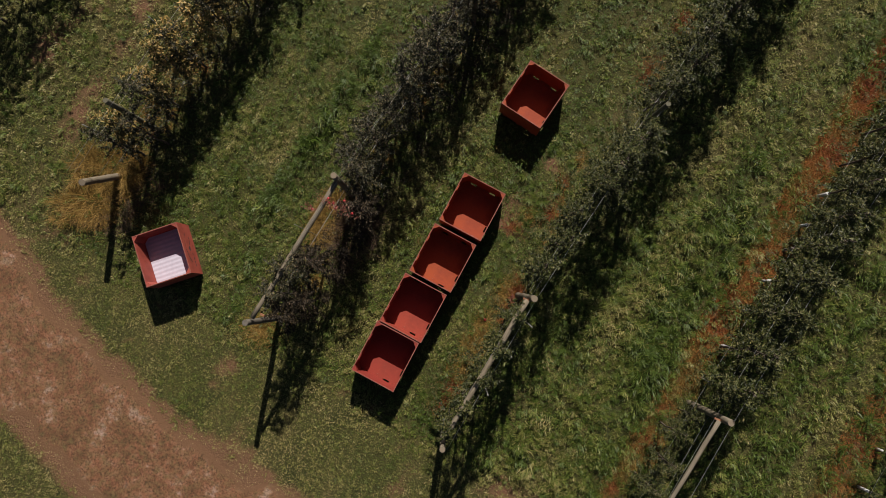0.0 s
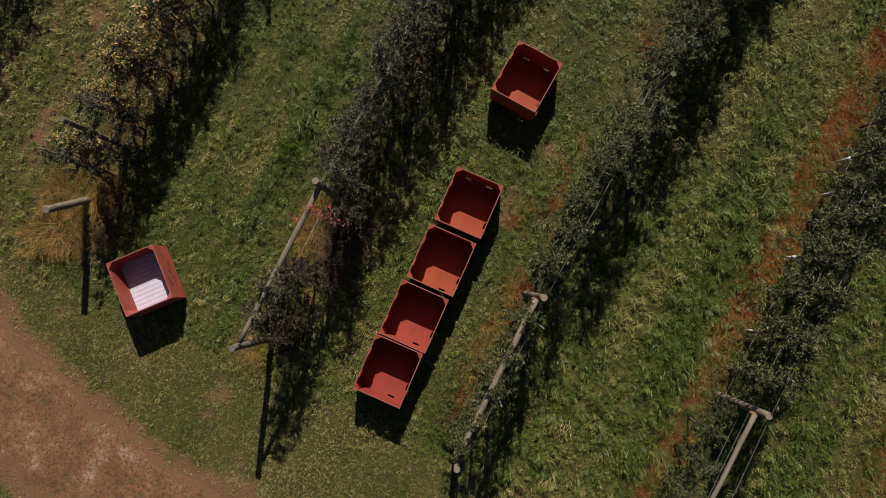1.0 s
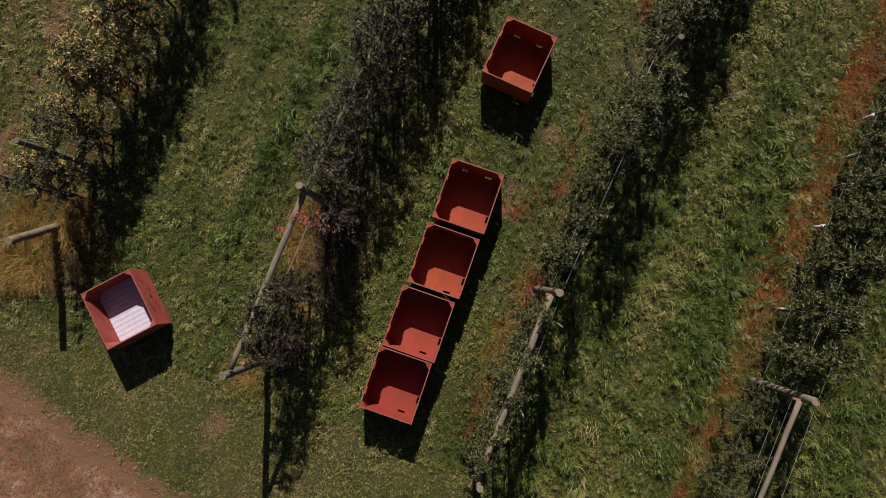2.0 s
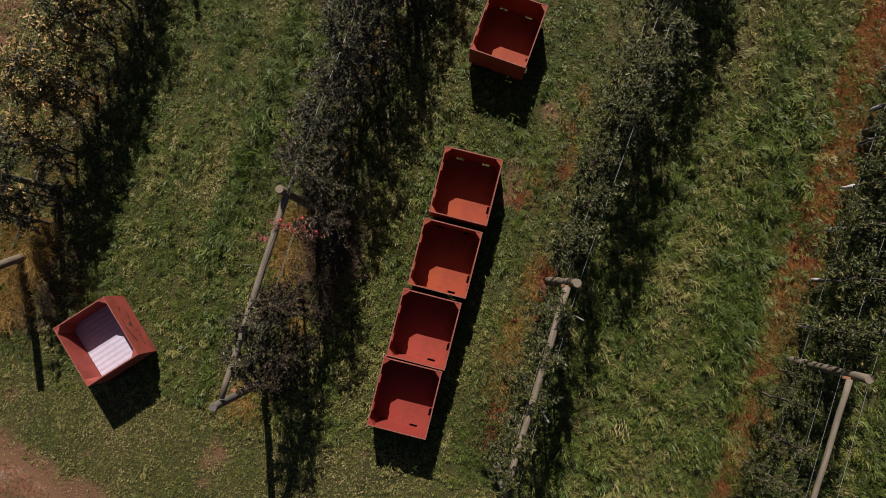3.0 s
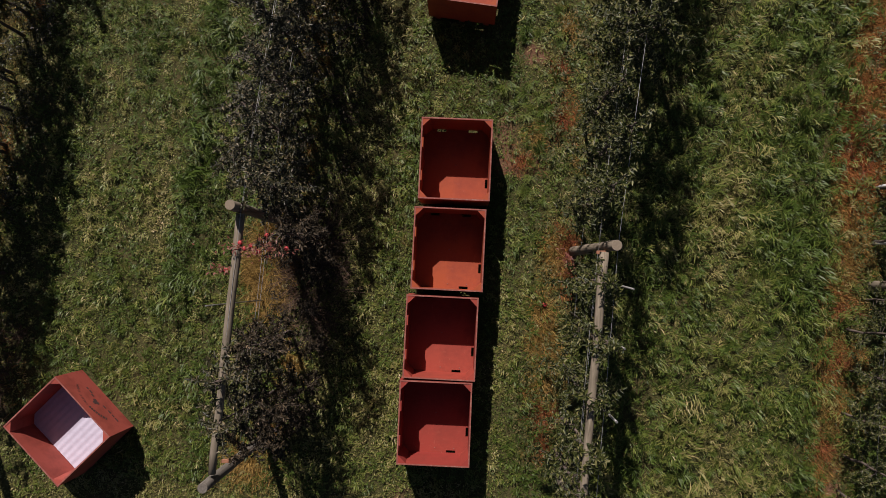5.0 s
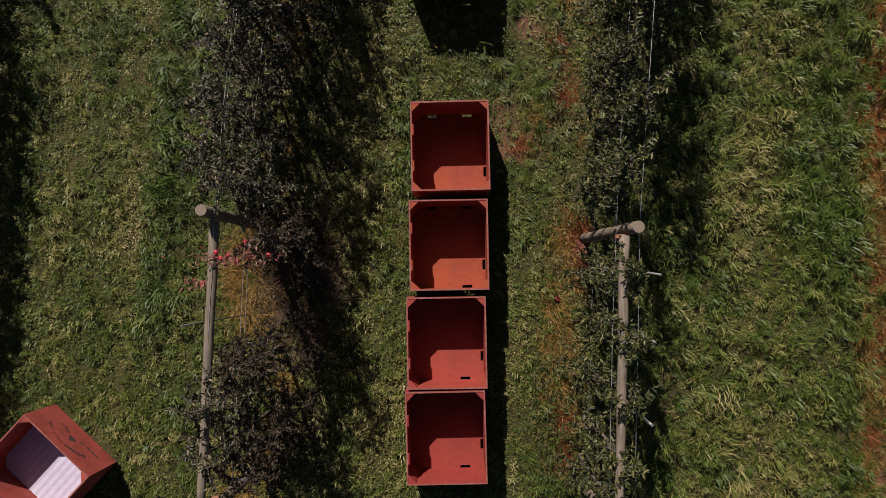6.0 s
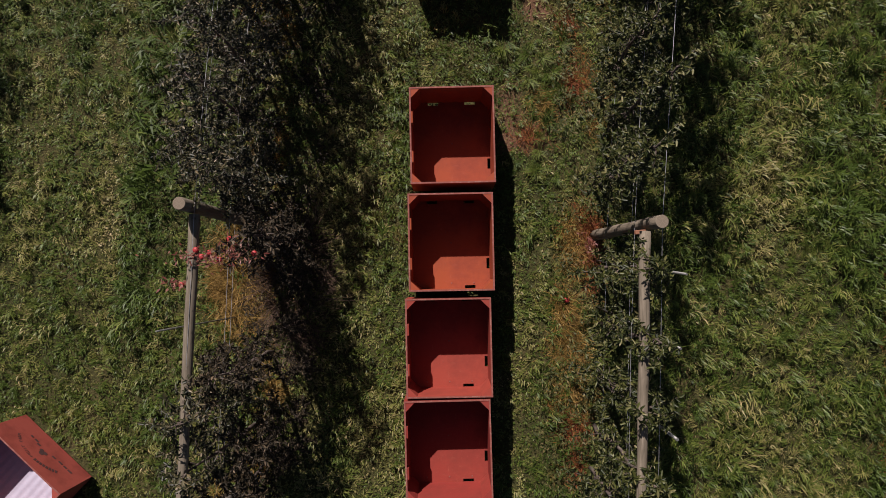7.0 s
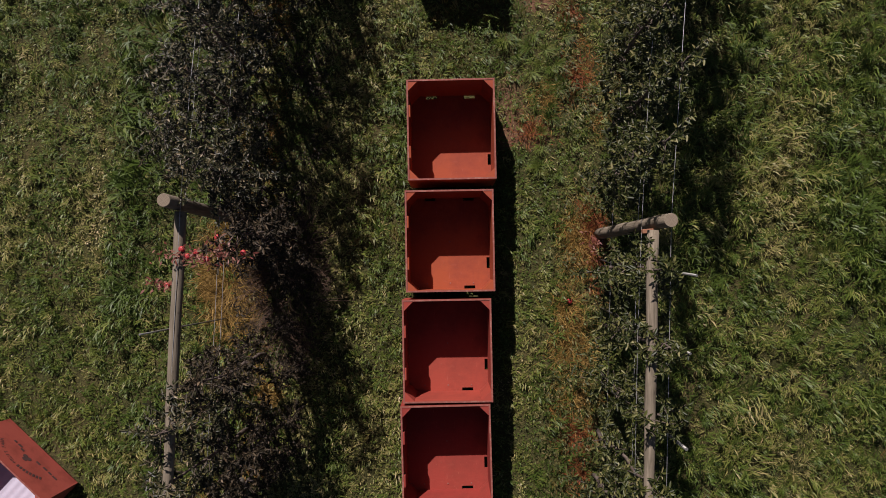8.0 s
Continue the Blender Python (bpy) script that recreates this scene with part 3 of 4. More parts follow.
# ---- apple trees ----
def tree_meshes(seed, height=2.92, low=0.22, branches=74, reach=0.56, leaf=0.076, per=11, fade=0.42):
    """Trunk, limbs and leaf rosettes of one slender trellised tree."""
    rnd, rs = random.Random(seed), np.random.RandomState(seed)
    wob = [(rnd.uniform(-1, 1) * 0.035 * (i > 0), rnd.uniform(-1, 1) * 0.03 * (i > 0), height * i / 8) for i in range(9)]
    trunk = tube(bmesh.new(), wob, [0.030 - 0.0028 * i for i in range(9)], 8)
    spurs = []
    for b in range(branches):
        z = height * (low + (0.97 - low) * (b + rnd.random()) / branches)
        k = min(7, int(z / height * 8))
        p = Vector(wob[k]).lerp(Vector(wob[k + 1]), z / height * 8 - k)
        az = rnd.uniform(0, 2 * math.pi)
        length = reach * (1.1 - fade * z / height) * rnd.uniform(0.4, 1.2)
        d = Vector((math.cos(az), math.sin(az) * 0.95, rnd.uniform(-0.15, 0.6))).normalized()
        side = Vector((-d.y, d.x, 0)) * rnd.uniform(-0.3, 0.3)
        at = lambda t: p + d * length * t + side * length * t * t + Vector((0, 0, -0.18 * length * t * t))
        tube(trunk, [at(t) for t in (0, 0.35, 0.7, 1.0)], [0.007, 0.005, 0.0035, 0.002], 4)
        m = max(2, int(length / 0.075))
        spurs += [at(0.28 + 0.74 * (n + rnd.random() * 0.8) / m) for n in range(m)]
    spurs += [Vector(wob[8]) + Vector((rnd.uniform(-0.07, 0.07), rnd.uniform(-0.07, 0.07), rnd.uniform(-0.35, 0.08))) for n in range(8)]
    sp = np.array([q[:] for q in spurs])
    n = len(sp) * per
    base = np.repeat(sp, per, 0) + rs.normal(0, 0.010, (n, 3))
    az = np.repeat(rs.uniform(0, 2 * np.pi, len(sp)), per) + np.tile(np.arange(per) * 2.4, len(sp)) + rs.normal(0, 0.3, n)
    el = np.radians(rs.normal(16, 28, n))
    d = np.stack([np.cos(az) * np.cos(el), np.sin(az) * np.cos(el), np.sin(el)], -1)
    side = np.stack([-np.sin(az), np.cos(az), rs.normal(0, 0.4, n)], -1)
    side /= np.linalg.norm(side, axis=1, keepdims=True)
    up = np.cross(d, side)
    size = leaf * rs.uniform(0.5, 1.15, n)[:, None]
    wide, fold = size * rs.uniform(0.11, 0.17, n)[:, None], size * 0.05
    droop = up * size * rs.uniform(0.0, 0.28, n)[:, None]
    v = np.stack([base, base + d * size * 0.34 + side * wide + up * fold, base + d * size * 0.70 + side * wide * 0.85 + up * fold - droop * 0.45,
                  base + d * size - droop, base + d * size * 0.70 - side * wide * 0.85 + up * fold - droop * 0.45, base + d * size * 0.34 - side * wide + up * fold], 1).reshape(-1, 3)
    q = np.arange(n)[:, None] * 6
    crown = many("crown", v, np.concatenate([q + np.array([0, 3, 2, 1]), q + np.array([0, 5, 4, 3])]))
    me = bpy.data.meshes.new("trunk")
    trunk.to_mesh(me)
    trunk.free()
    me.materials.append(M_BARK)
    return [me, crown]


def tree(meshes, x, y, turn, scale, leaves, label, guard=False):
    root = thing("apple_tree", label, "apple tree", "trellised apple trees")
    root.matrix_basis = pose(x, y, 0, 0, 0, turn)
    root.scale = (scale, scale, scale)
    for name, me in zip(("trunk", "crown"), meshes):
        ob = new(name, me)
        ob.parent = root
        if name == "trunk":
            stem = ob
        if name == "crown":
            ob.data = CROWNS.setdefault((me.name, leaves.name), me.copy())
            if not ob.data.materials:
                ob.data.materials.append(leaves)
    if guard:
        part("trunk_guard", tube(bmesh.new(), [(0, 0, 0.03), (0.012, 0, 0.22), (0.004, 0, 0.42)], [0.036, 0.034, 0.035], 10), M_GUARD, stem, "white plastic trunk guard")


CROWNS = {}
SLIM = [tree_meshes(n, 2.85, 0.2, 62, 0.46, 0.074, 11, 0.36) for n in (71, 72, 73)]
FULL = [tree_meshes(n, 3.0, fade=0.22) for n in (11, 12, 13, 14, 15)]
DUSK = [tree_meshes(n, 2.85, 0.10, 66, 0.60, 0.066, 12) for n in (61, 62, 63, 64)]
GOLD = [tree_meshes(n, 2.3, 0.25, 44, 0.46, 0.098, 9) for n in (51, 52, 53)]
LOW = [tree_meshes(n, 2.68, 0.14, 46, 0.48, 0.080, 10, 0.62) for n in (41, 42, 43, 44)]
HIGH = [tree_meshes(n, 2.75, 0.32, 66, 0.60, 0.080, 11) for n in (31, 32, 33, 34)]
THIN = [tree_meshes(n, 2.5, 0.20, 42, 0.50, 0.068, 11) for n in (21, 22, 23)]


# how far the trunks stand aside of the row's line, and posts kept clear of trees
SIDE = {
    "far_left": lambda y: 0.0,
    "left_edge": lambda y: 0.36,
    "left": lambda y: 0.06 if y < -1.3 else 0.68 if y < 0.2 else 0.25 if y < 0.6 else 0.1,
    "right": lambda y: (-0.06 if y < 2.4 else 0.06) + 0.07 * math.sin(y * 5.3),
    "right_edge": lambda y: 0.03,
    "far_right": lambda y: 0.0,
}
CLEAR = [(2.54, 4.75), (7.03, 4.3), (-2.4, 0.4), (-2.75, -2.95), (-7.2, -0.54)]


def tree_row(row, y0, y1, spacing, seed, shapes, leaves, label, guard=lambda y: False, aside=0.0):
    rnd = random.Random(seed)
    y = y0
    while y < y1:
        x = float(row_x(row, y)) + SIDE[row](y) + aside + rnd.uniform(-0.05, 0.05)
        if not any(abs(y - py) < 0.34 and abs(x - px) < 0.8 for px, py in CLEAR):
            tree(rnd.choice(shapes(y)), x, y + rnd.uniform(-0.06, 0.06), rnd.choice((0, 180)) + rnd.uniform(-25, 25), rnd.uniform(0.92, 1.08), leaves(y), label, guard(y))
        y += spacing


SUCKERS = "low bushy apple shoots with withered brown leaves darkened for shade"
DUSKY = "slender trellised apple tree with dusky dark green leaves"
GLOSSY = "slender trellised apple tree with glossy green leaves"
tree_row("left", 0.05, 0.3, 1.1, 1, lambda y: THIN, lambda y: M_WITHERED_SHADE, "slender apple tree with withered brown leaves darkened for shade")
tree(DUSK[1], -2.38, 0.72, 40, 0.95, M_LEAF_DARK, DUSKY)
tree_row("left", 1.05, 12.5, 0.6, 9, lambda y: DUSK, lambda y: M_LEAF_DARK, DUSKY, aside=-0.14)
# trees right of the rail get the brown leaves with shade painted in
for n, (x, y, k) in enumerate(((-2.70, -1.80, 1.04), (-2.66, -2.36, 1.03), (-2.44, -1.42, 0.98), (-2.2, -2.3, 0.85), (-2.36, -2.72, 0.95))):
    tree(THIN[n % 3], x, y, 70 * n, k, *((M_LEAF_DARK, "slender trellised apple tree overhanging a brace rail") if x < -2.6 else (M_WITHERED_SHADE, "slender trellised apple tree with withered brown leaves darkened for shade")))
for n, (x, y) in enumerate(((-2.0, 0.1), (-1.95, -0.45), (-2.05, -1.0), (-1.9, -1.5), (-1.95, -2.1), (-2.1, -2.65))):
    tree(THIN[n % 3], x, y, 65 * n, 0.46, M_WITHERED_SHADE, SUCKERS)
for n, (x, y) in enumerate(((1.96, -0.36), (2.0, -1.09), (1.98, -1.78), (1.88, -2.45), (1.8, -3.0))):
    tree(LOW[n % 4], x, y, 83 * n, 1.0, M_LEAF, "slender trellised apple tree with leaves crossing a brace rail", n == 0)
tree_row("right", 0.78, 13.5, 0.66, 7, lambda y: SLIM if y < 2.6 else FULL, lambda y: M_LEAF, GLOSSY)
for n, (x, y, k) in enumerate(((6.5, -0.42, 0.55), (6.24, -0.9, 0.74), (6.3, -1.55, 0.76), (6.22, -2.2, 0.78), (6.25, -2.85, 0.78), (6.2, -3.4, 0.78))):
    tree(THIN[n % 3], x, y, 50 * n, k, M_LEAF, "low slender apple tree beside a brace rail")
for n, (x, y) in enumerate(((6.64, 0.47), (6.67, 1.33), (6.76, 2.32), (6.85, 3.16), (6.98, 4.06))):
    tree(HIGH[n % 4], x, y, 100 * n, 1.0, M_LEAF, "slender trellised apple tree with a white trunk guard", True)
tree_row("right_edge", 4.75, 12.5, 0.88, 3, lambda y: HIGH, lambda y: M_LEAF, GLOSSY, lambda y: y < 6)
tree_row("left_edge", -0.9, 4.6, 0.58, 4, lambda y: GOLD, lambda y: M_LEAF_AUTUMN, "trellised apple tree with leaves turning autumn yellow", aside=-0.32)
tree(THIN[1], -7.2, -0.72, 30, 0.9, M_LEAF_DARK, DUSKY)
tree_row("left_edge", -1.2, 8.0, 1.2, 8, lambda y: THIN, lambda y: M_LEAF_DARK, DUSKY, aside=-0.25)
tree_row("far_left", -1.6, 4.5, 0.8, 5, lambda y: DUSK, lambda y: M_LEAF_DARK, "slender trellised apple tree in a dark row")
tree_row("far_right", -2.9, 7.5, 0.95, 6, lambda y: HIGH, lambda y: M_LEAF, "slender trellised apple tree in a far row", lambda y: y < 2)


# ---- apples ----
def apple(x, y, z, r=0.031):
    bm = bmesh.new()
    bmesh.ops.create_uvsphere(bm, u_segments=12, v_segments=8, radius=r)
    for v in bm.verts:
        q = v.co.xy.length / r
        v.co.z *= 0.9
        v.co.z -= 0.25 * r * math.exp(-8 * q * q) * (1 if v.co.z > 0 else -0.6)
    for f in bm.faces:
        f.smooth = True
    root = tagged(part("apple", bm, M_APPLE), "ripe red apple", "apple", "red apples")
    root.location = (x, y, z)
    part("stem", tube(bmesh.new(), [(0, 0, 0.5 * r), (0.004, 0.002, 1.15 * r)], [0.0022, 0.0018], 5), M_BARK, root)
    return root


tagged(apple(1.54, -0.77, 0.085, 0.037), "bright red windfall apple lying in the grass")
for x, y, z in ((-2.58, -0.12, 2.3), (-2.53, -0.19, 2.28), (-2.44, -0.15, 2.3), (-2.36, -0.22, 2.25), (-2.02, -0.16, 2.2), (-2.31, 0.0, 2.1), (-2.80, -0.47, 2.12)):
    tagged(apple(x, y, z), "ripe red apple hanging among apple leaves")


# ---- grass, weeds, straw ----
def blades(x, y, az, el, length, width, z0=0.0, bend=0.6):
    c, s = np.cos(az), np.sin(az)
    e2 = el - bend
    base = np.stack([x, y, np.full_like(x, 0.0) + z0], -1)
    half = base + 0.5 * length[:, None] * np.stack([c * np.cos(el), s * np.cos(el), np.sin(el)], -1)
    tip = half + 0.5 * length[:, None] * np.stack([c * np.cos(e2), s * np.cos(e2), np.sin(e2)], -1)
    tip[:, 2] = np.maximum(tip[:, 2], 0.012)
    side = np.stack([-s, c, np.zeros_like(c)], -1) * width[:, None] / 2
    return np.stack([base, half + side, tip, half - side], 1).reshape(-1, 3), np.arange(len(x) * 4).reshape(-1, 4)


def seen_ground(x, y, m):
    """The stretch of the orchard that the flight passes over, with a margin."""
    ok = np.ones(len(x), bool)
    corners = [(-13.0, 0.4), (6.5, 11.2), (12.0, 0.0), (-6.5, -10.2)]
    for (ax, ay), (bx, by) in zip(corners, corners[1:] + corners[:1]):
        n = math.hypot(bx - ax, by - ay)
        ok &= ((bx - ax) * (y - ay) - (by - ay) * (x - ax)) / n < m
    return ok


def row_gap(x, y):
    """Distance to the nearest tree row, to its right positive."""
    d = np.stack([x - row_x(r, y) for r in ROW_X])
    return np.take_along_axis(d, abs(d).argmin(0)[None], 0)[0]


def inside_bins(x, y):
    hit = np.zeros(len(x), bool)
    for cx, cy, turn in ((0.033, 1.352, 0), (-0.004, 0.005, 0), (-0.052, -1.308, 0), (-0.078, -2.56, 0), (0.065, 4.34, -5.5), (-5.675, -3.0, 47.0)):
        c, s = math.cos(radians(turn)), math.sin(radians(turn))
        u, v = (x - cx) * c + (y - cy) * s, -(x - cx) * s + (y - cy) * c
        hit |= (abs(u) < BW / 2 + 0.03) & (abs(v) < BL / 2 + 0.03)
    return hit


def bump_at(q, centre, width):
    return np.exp(-(((q - centre) / width) ** 2))


def sward(x, y):
    """Tint (0 lush green, 1 straw), growth and leafiness of the grass over the plan."""
    u = x - (row_x("left", y) - ROW_X["left"]) + 0.30 * (patchy(x, y, 0.55, 44) - 0.5) + 0.14 * (patchy(x, y, 0.14, 45) - 0.5)
    streak = patchy(u, y * 0.08, 0.33, 31) - 0.5
    right, head = x > 2.3, y < -3.9
    small = patchy(x, y, 0.085, 42) + 0.6 * patchy(x, y, 0.17, 43) - 0.8
    tint = 0.25 + 0.36 * small + np.where(head, 0.25, 0.45) * streak + 0.26 * (patchy(x, y, 0.35, 32) - 0.5) + 0.24 * (patchy(x, y, 1.1, 33) - 0.5)
    # wheel tracks with flattened straw, greener strips between them
    alley = np.clip((y + 1.6) / 1.2, 0, 1) * (0.45 + 1.0 * patchy(x, y * 0.5, 0.45, 39))
    wheel = bump_at(u, -4.72, 0.16) + 0.35 * bump_at(u, -5.98, 0.30)
    tint += alley * (0.34 * wheel - 0.20 * bump_at(u, -5.28, 0.26) - 0.20 * bump_at(u, -4.22, 0.24) - 0.06 * bump_at(u, -3.4, 0.4))
    lines = patchy(x - row_x("right", y), y * 0.06, 0.42, 47) - 0.5
    tint += np.where(right, 0.05 + 0.30 * lines + 0.10 * bump_at(u, 4.1, 0.5) - 0.10 * bump_at(u, 3.2, 0.3), 0.0)
    tint -= 0.07 * ((x > -7.0) & (x < -2.6) & (y > -3.2))
    tint += np.where((x > -2.2) & (x < 0.5), 0.06, 0.0) - 0.10 * bump_at(x, 1.0, 0.45)
    tint += np.where(head, 0.28, np.where(y > 4, -0.04, 0.0)) + 0.22 * bareness(x, y) + np.where(x < -7.9, 0.16, 0.0) + np.where(y < track_edge(x) - 2.4, 0.12, 0.0)
    grow = np.where(right, 1.15, np.where(x < -7.9, 0.9, 0.72)) * (0.55 + 0.9 * patchy(x, y, 0.4, 34)) * (1 - 0.5 * streak) * (1 + 0.7 * small)
    grow *= np.where(head, 0.55, np.where(right, 1 - 0.6 * lines, 1.0)) * (1 - 0.35 * alley * wheel) * (1 + 0.8 * alley * bump_at(u, -4.22, 0.24)) * (1 + 0.3 * alley * bump_at(u, -5.28, 0.26))
    leafy = np.where(right, 0.10, np.where(head, 0.25, np.where(u < -2.9, 0.55, 0.40))) * (0.4 + 1.2 * patchy(x, y, 0.45, 35))
    return tint, grow, leafy


def rooted(x, y, rs):
    """Where grass stands: seen ground, clear of the bins, thin on the track and on bare earth."""
    n = len(x)
    top, low = track_edge(x), track_edge(x) - 2.55
    on_track = (y < top) & (y > low)
    edge = np.minimum(abs(y - top), abs(y - low))
    ok = seen_ground(x, y, 0.8) & ~inside_bins(x, y)
    ok &= ~on_track | (rs.rand(n) < 0.8 * np.exp(-edge / 0.3) + 0.10 + 0.4 * (patchy(x, y, 0.5, 8) > 0.55))
    ok &= ~((abs(row_gap(x, y)) < 0.4) & (y > -3.4)) | (rs.rand(n) < 0.8)
    return ok & (rs.rand(n) > 0.92 * bareness(x, y)), on_track


def sow_grass(seed, x0, x1, y0, y1, tufts, per, mat, wide, coarse, label):
    """Lodged tufts whose blades lean together, over a short fine mat."""
    rs = np.random.RandomState(seed)
    area = (x1 - x0) * (y1 - y0)
    x, y = rs.uniform(x0, x1, int(area * tufts)), rs.uniform(y0, y1, int(area * tufts))
    ok, on_track = rooted(x, y, rs)
    ok &= ~on_track
    x, y = x[ok], y[ok]
    n, N = len(x), len(x) * per
    tint, grow, _ = sward(x, y)
    size = grow * (0.35 + 1.1 * rs.rand(n) ** 1.6)
    tint = tint + rs.normal(0, 0.20, n) - 0.10 * (size - 0.8)
    lean = rs.uniform(0, 2 * np.pi, n)
    star = np.repeat(rs.rand(n) < 0.35, per)
    dome = np.repeat(rs.uniform(0.2, 1.0, n) ** 1.5 * 0.16 * size * coarse, per)
    az = np.where(star, rs.uniform(0, 2 * np.pi, N), np.repeat(lean, per) + rs.normal(0, 0.5, N))
    rep = np.repeat(size * coarse, per)
    spread = 0.016 + 0.026 * rep
    ox, oy = rs.normal(0, 1, N), rs.normal(0, 1, N)
    bx, by = np.repeat(x, per) + ox * spread, np.repeat(y, per) + oy * spread
    length = (0.034 + 0.066 * rep) * rs.uniform(0.6, 1.2, N)
    el = np.radians(np.clip(np.repeat(rs.uniform(28, 66, n), per) + rs.normal(0, 13, N), 8, 84))
    width = (0.0040 + 0.028 * length) * wide * rs.uniform(0.7, 1.4, N)
    z0 = dome * np.exp(-0.5 * (ox ** 2 + oy ** 2))
    v, f = blades(bx, by, az, el, length, width, z0, 0.75)
    t = np.repeat(np.repeat(np.clip(tint, 0, 0.64), per) + rs.normal(0, 0.10, N), 4)
    tagged(part("grass", many("grass", v, f, np.clip(t, 0, 1)), M_GRASS), label, "grass", kind="stuff")
    # the mat: short blades and small round leaves
    x, y = rs.uniform(x0, x1, int(area * mat)), rs.uniform(y0, y1, int(area * mat))
    ok, on_track = rooted(x, y, rs)
    ok &= (patchy(x, y, 0.085, 42) > 0.40) | (rs.rand(len(x)) < 0.5) | (y < -3.9)
    x, y, on_track = x[ok], y[ok], on_track[ok]
    n = len(x)
    tint, grow, leafy = sward(x, y)
    round_leaf = rs.rand(n) < leafy
    length = np.where(round_leaf, rs.uniform(0.018, 0.036, n) * (0.6 + 0.4 * wide), (0.026 + 0.034 * grow) * rs.uniform(0.6, 1.3, n)) * np.where(on_track, 0.75, 1.0)
    width = np.where(round_leaf, length * rs.uniform(0.4, 0.65, n), rs.uniform(0.0040, 0.0065, n) * wide)
    el = np.radians(np.where(round_leaf, rs.uniform(-5, 45, n), rs.uniform(8, 60, n)))
    v, f = blades(x, y, rs.uniform(0, 2 * np.pi, n), el, length, width, 0.004 + rs.uniform(0, 0.02, n) * np.where(on_track, 0.2, 1.0), 0.4)
    t = np.clip(tint + np.where(on_track, 0.2, np.where(round_leaf, 0.0, -0.06)) + rs.normal(0, 0.16, n), 0, 1)
    tagged(part("grass", many("grass", v, f, np.repeat(t, 4)), M_GRASS), "short fine mat of " + label, "grass", kind="stuff")


def sow_tufts(seed, x0, x1, y0, y1, density, per, length, label):
    """Long tufts whose blades fall outwards from the middle."""
    rs = np.random.RandomState(seed)
    n = int((x1 - x0) * (y1 - y0) * density)
    x, y = rs.uniform(x0, x1, n), rs.uniform(y0, y1, n)
    keep = seen_ground(x, y, 0.5) & ~inside_bins(x, y) & (abs(row_gap(x, y)) > 0.35) & (y > track_edge(x) + 0.2) & (patchy(x, y, 0.9, seed) > 0.35)
    x, y = x[keep], y[keep]
    n = len(x)
    N = n * per
    size = np.repeat(rs.uniform(0.5, 1.25, n), per)
    fall = np.repeat(rs.uniform(0, 2 * np.pi, n), per)
    az = rs.uniform(0, 2 * np.pi, N)
    az = np.where(rs.rand(N) < 0.6, fall + rs.normal(0, 0.6, N), az)
    v, f = blades(np.repeat(x, per) + rs.normal(0, 0.02, N), np.repeat(y, per) + rs.normal(0, 0.02, N), az, np.radians(rs.uniform(25, 75, N)), length * size * rs.uniform(0.6, 1.15, N), rs.uniform(0.005, 0.009, N), 0.03, 0.85)
    tint = np.clip(0.20 + 0.25 * (patchy(x, y, 0.7, seed + 1) - 0.5) + rs.normal(0, 0.09, n), 0, 1)
    tagged(part("grass_tufts", many("grass_tufts", v, f, np.repeat(np.repeat(tint, per), 4)), M_GRASS), label, "grass", kind="stuff")


def sow_weeds(seed, row, y0, y1, left, right, tufts, per, tone, length, label, threshold=0.42):
    """Dead weeds in patches along one row."""
    rs = np.random.RandomState(seed)
    n = int((y1 - y0) * (right - left) * tufts)
    y = rs.uniform(y0, y1, n)
    off = rs.uniform(left, right, n)
    x = row_x(row, y) + off
    keep = (patchy(x, y, 0.45, seed) + 0.25 * patchy(x, y, 0.15, seed + 1) > threshold) & seen_ground(x, y, 0.8)
    x, y = x[keep], y[keep]
    n = len(x)
    tint = np.clip(tone + 0.75 * (patchy(x, y, 0.6, seed + 2) - 0.5), 0, 1)
    N = n * per
    v, f = blades(np.repeat(x, per) + rs.normal(0, 0.04, N), np.repeat(y, per) + rs.normal(0, 0.04, N), rs.uniform(0, 2 * np.pi, N), np.radians(rs.uniform(15, 75, N)), length * rs.uniform(0.5, 1.3, N), rs.uniform(0.004, 0.008, N))
    tagged(part("dead_weeds", many("dead_weeds", v, f, np.repeat(np.repeat(tint, per), 4)), M_WEED), label, "weeds", kind="stuff")


def sow_straw(seed, cx, cy, rx, ry, count, length, label, material=None):
    rs = np.random.RandomState(seed)
    r, a = np.abs(rs.normal(0, 0.62, count)), rs.uniform(0, 2 * np.pi, count)
    x, y = cx + rx * r * np.cos(a), cy + ry * r * np.sin(a)
    v, f = blades(x, y, rs.uniform(0, 2 * np.pi, count), np.radians(rs.uniform(10, 70, count)), length * rs.uniform(0.5, 1.4, count), rs.uniform(0.004, 0.008, count), 0.0, 0.5)
    tagged(part("straw", many("straw", v, f), material or M_STRAW), label, "straw", kind="stuff")


def red_spray(seed, cx, cy, cz, spread, count):
    """A spray of leaves turned red."""
    rs = np.random.RandomState(seed)
    p = rs.normal(0, 1, (count, 3)) * np.array(spread)
    v, f = blades(cx + p[:, 0], cy + p[:, 1], rs.uniform(0, 2 * np.pi, count), np.radians(rs.uniform(-10, 50, count)), rs.uniform(0.04, 0.075, count), rs.uniform(0.012, 0.022, count), cz + p[:, 2], 0.5)
    tagged(part("red_leaves", many("red_leaves", v, f), M_RED_LEAF), "spray of apple leaves turned pinkish red", "leaves", kind="stuff")


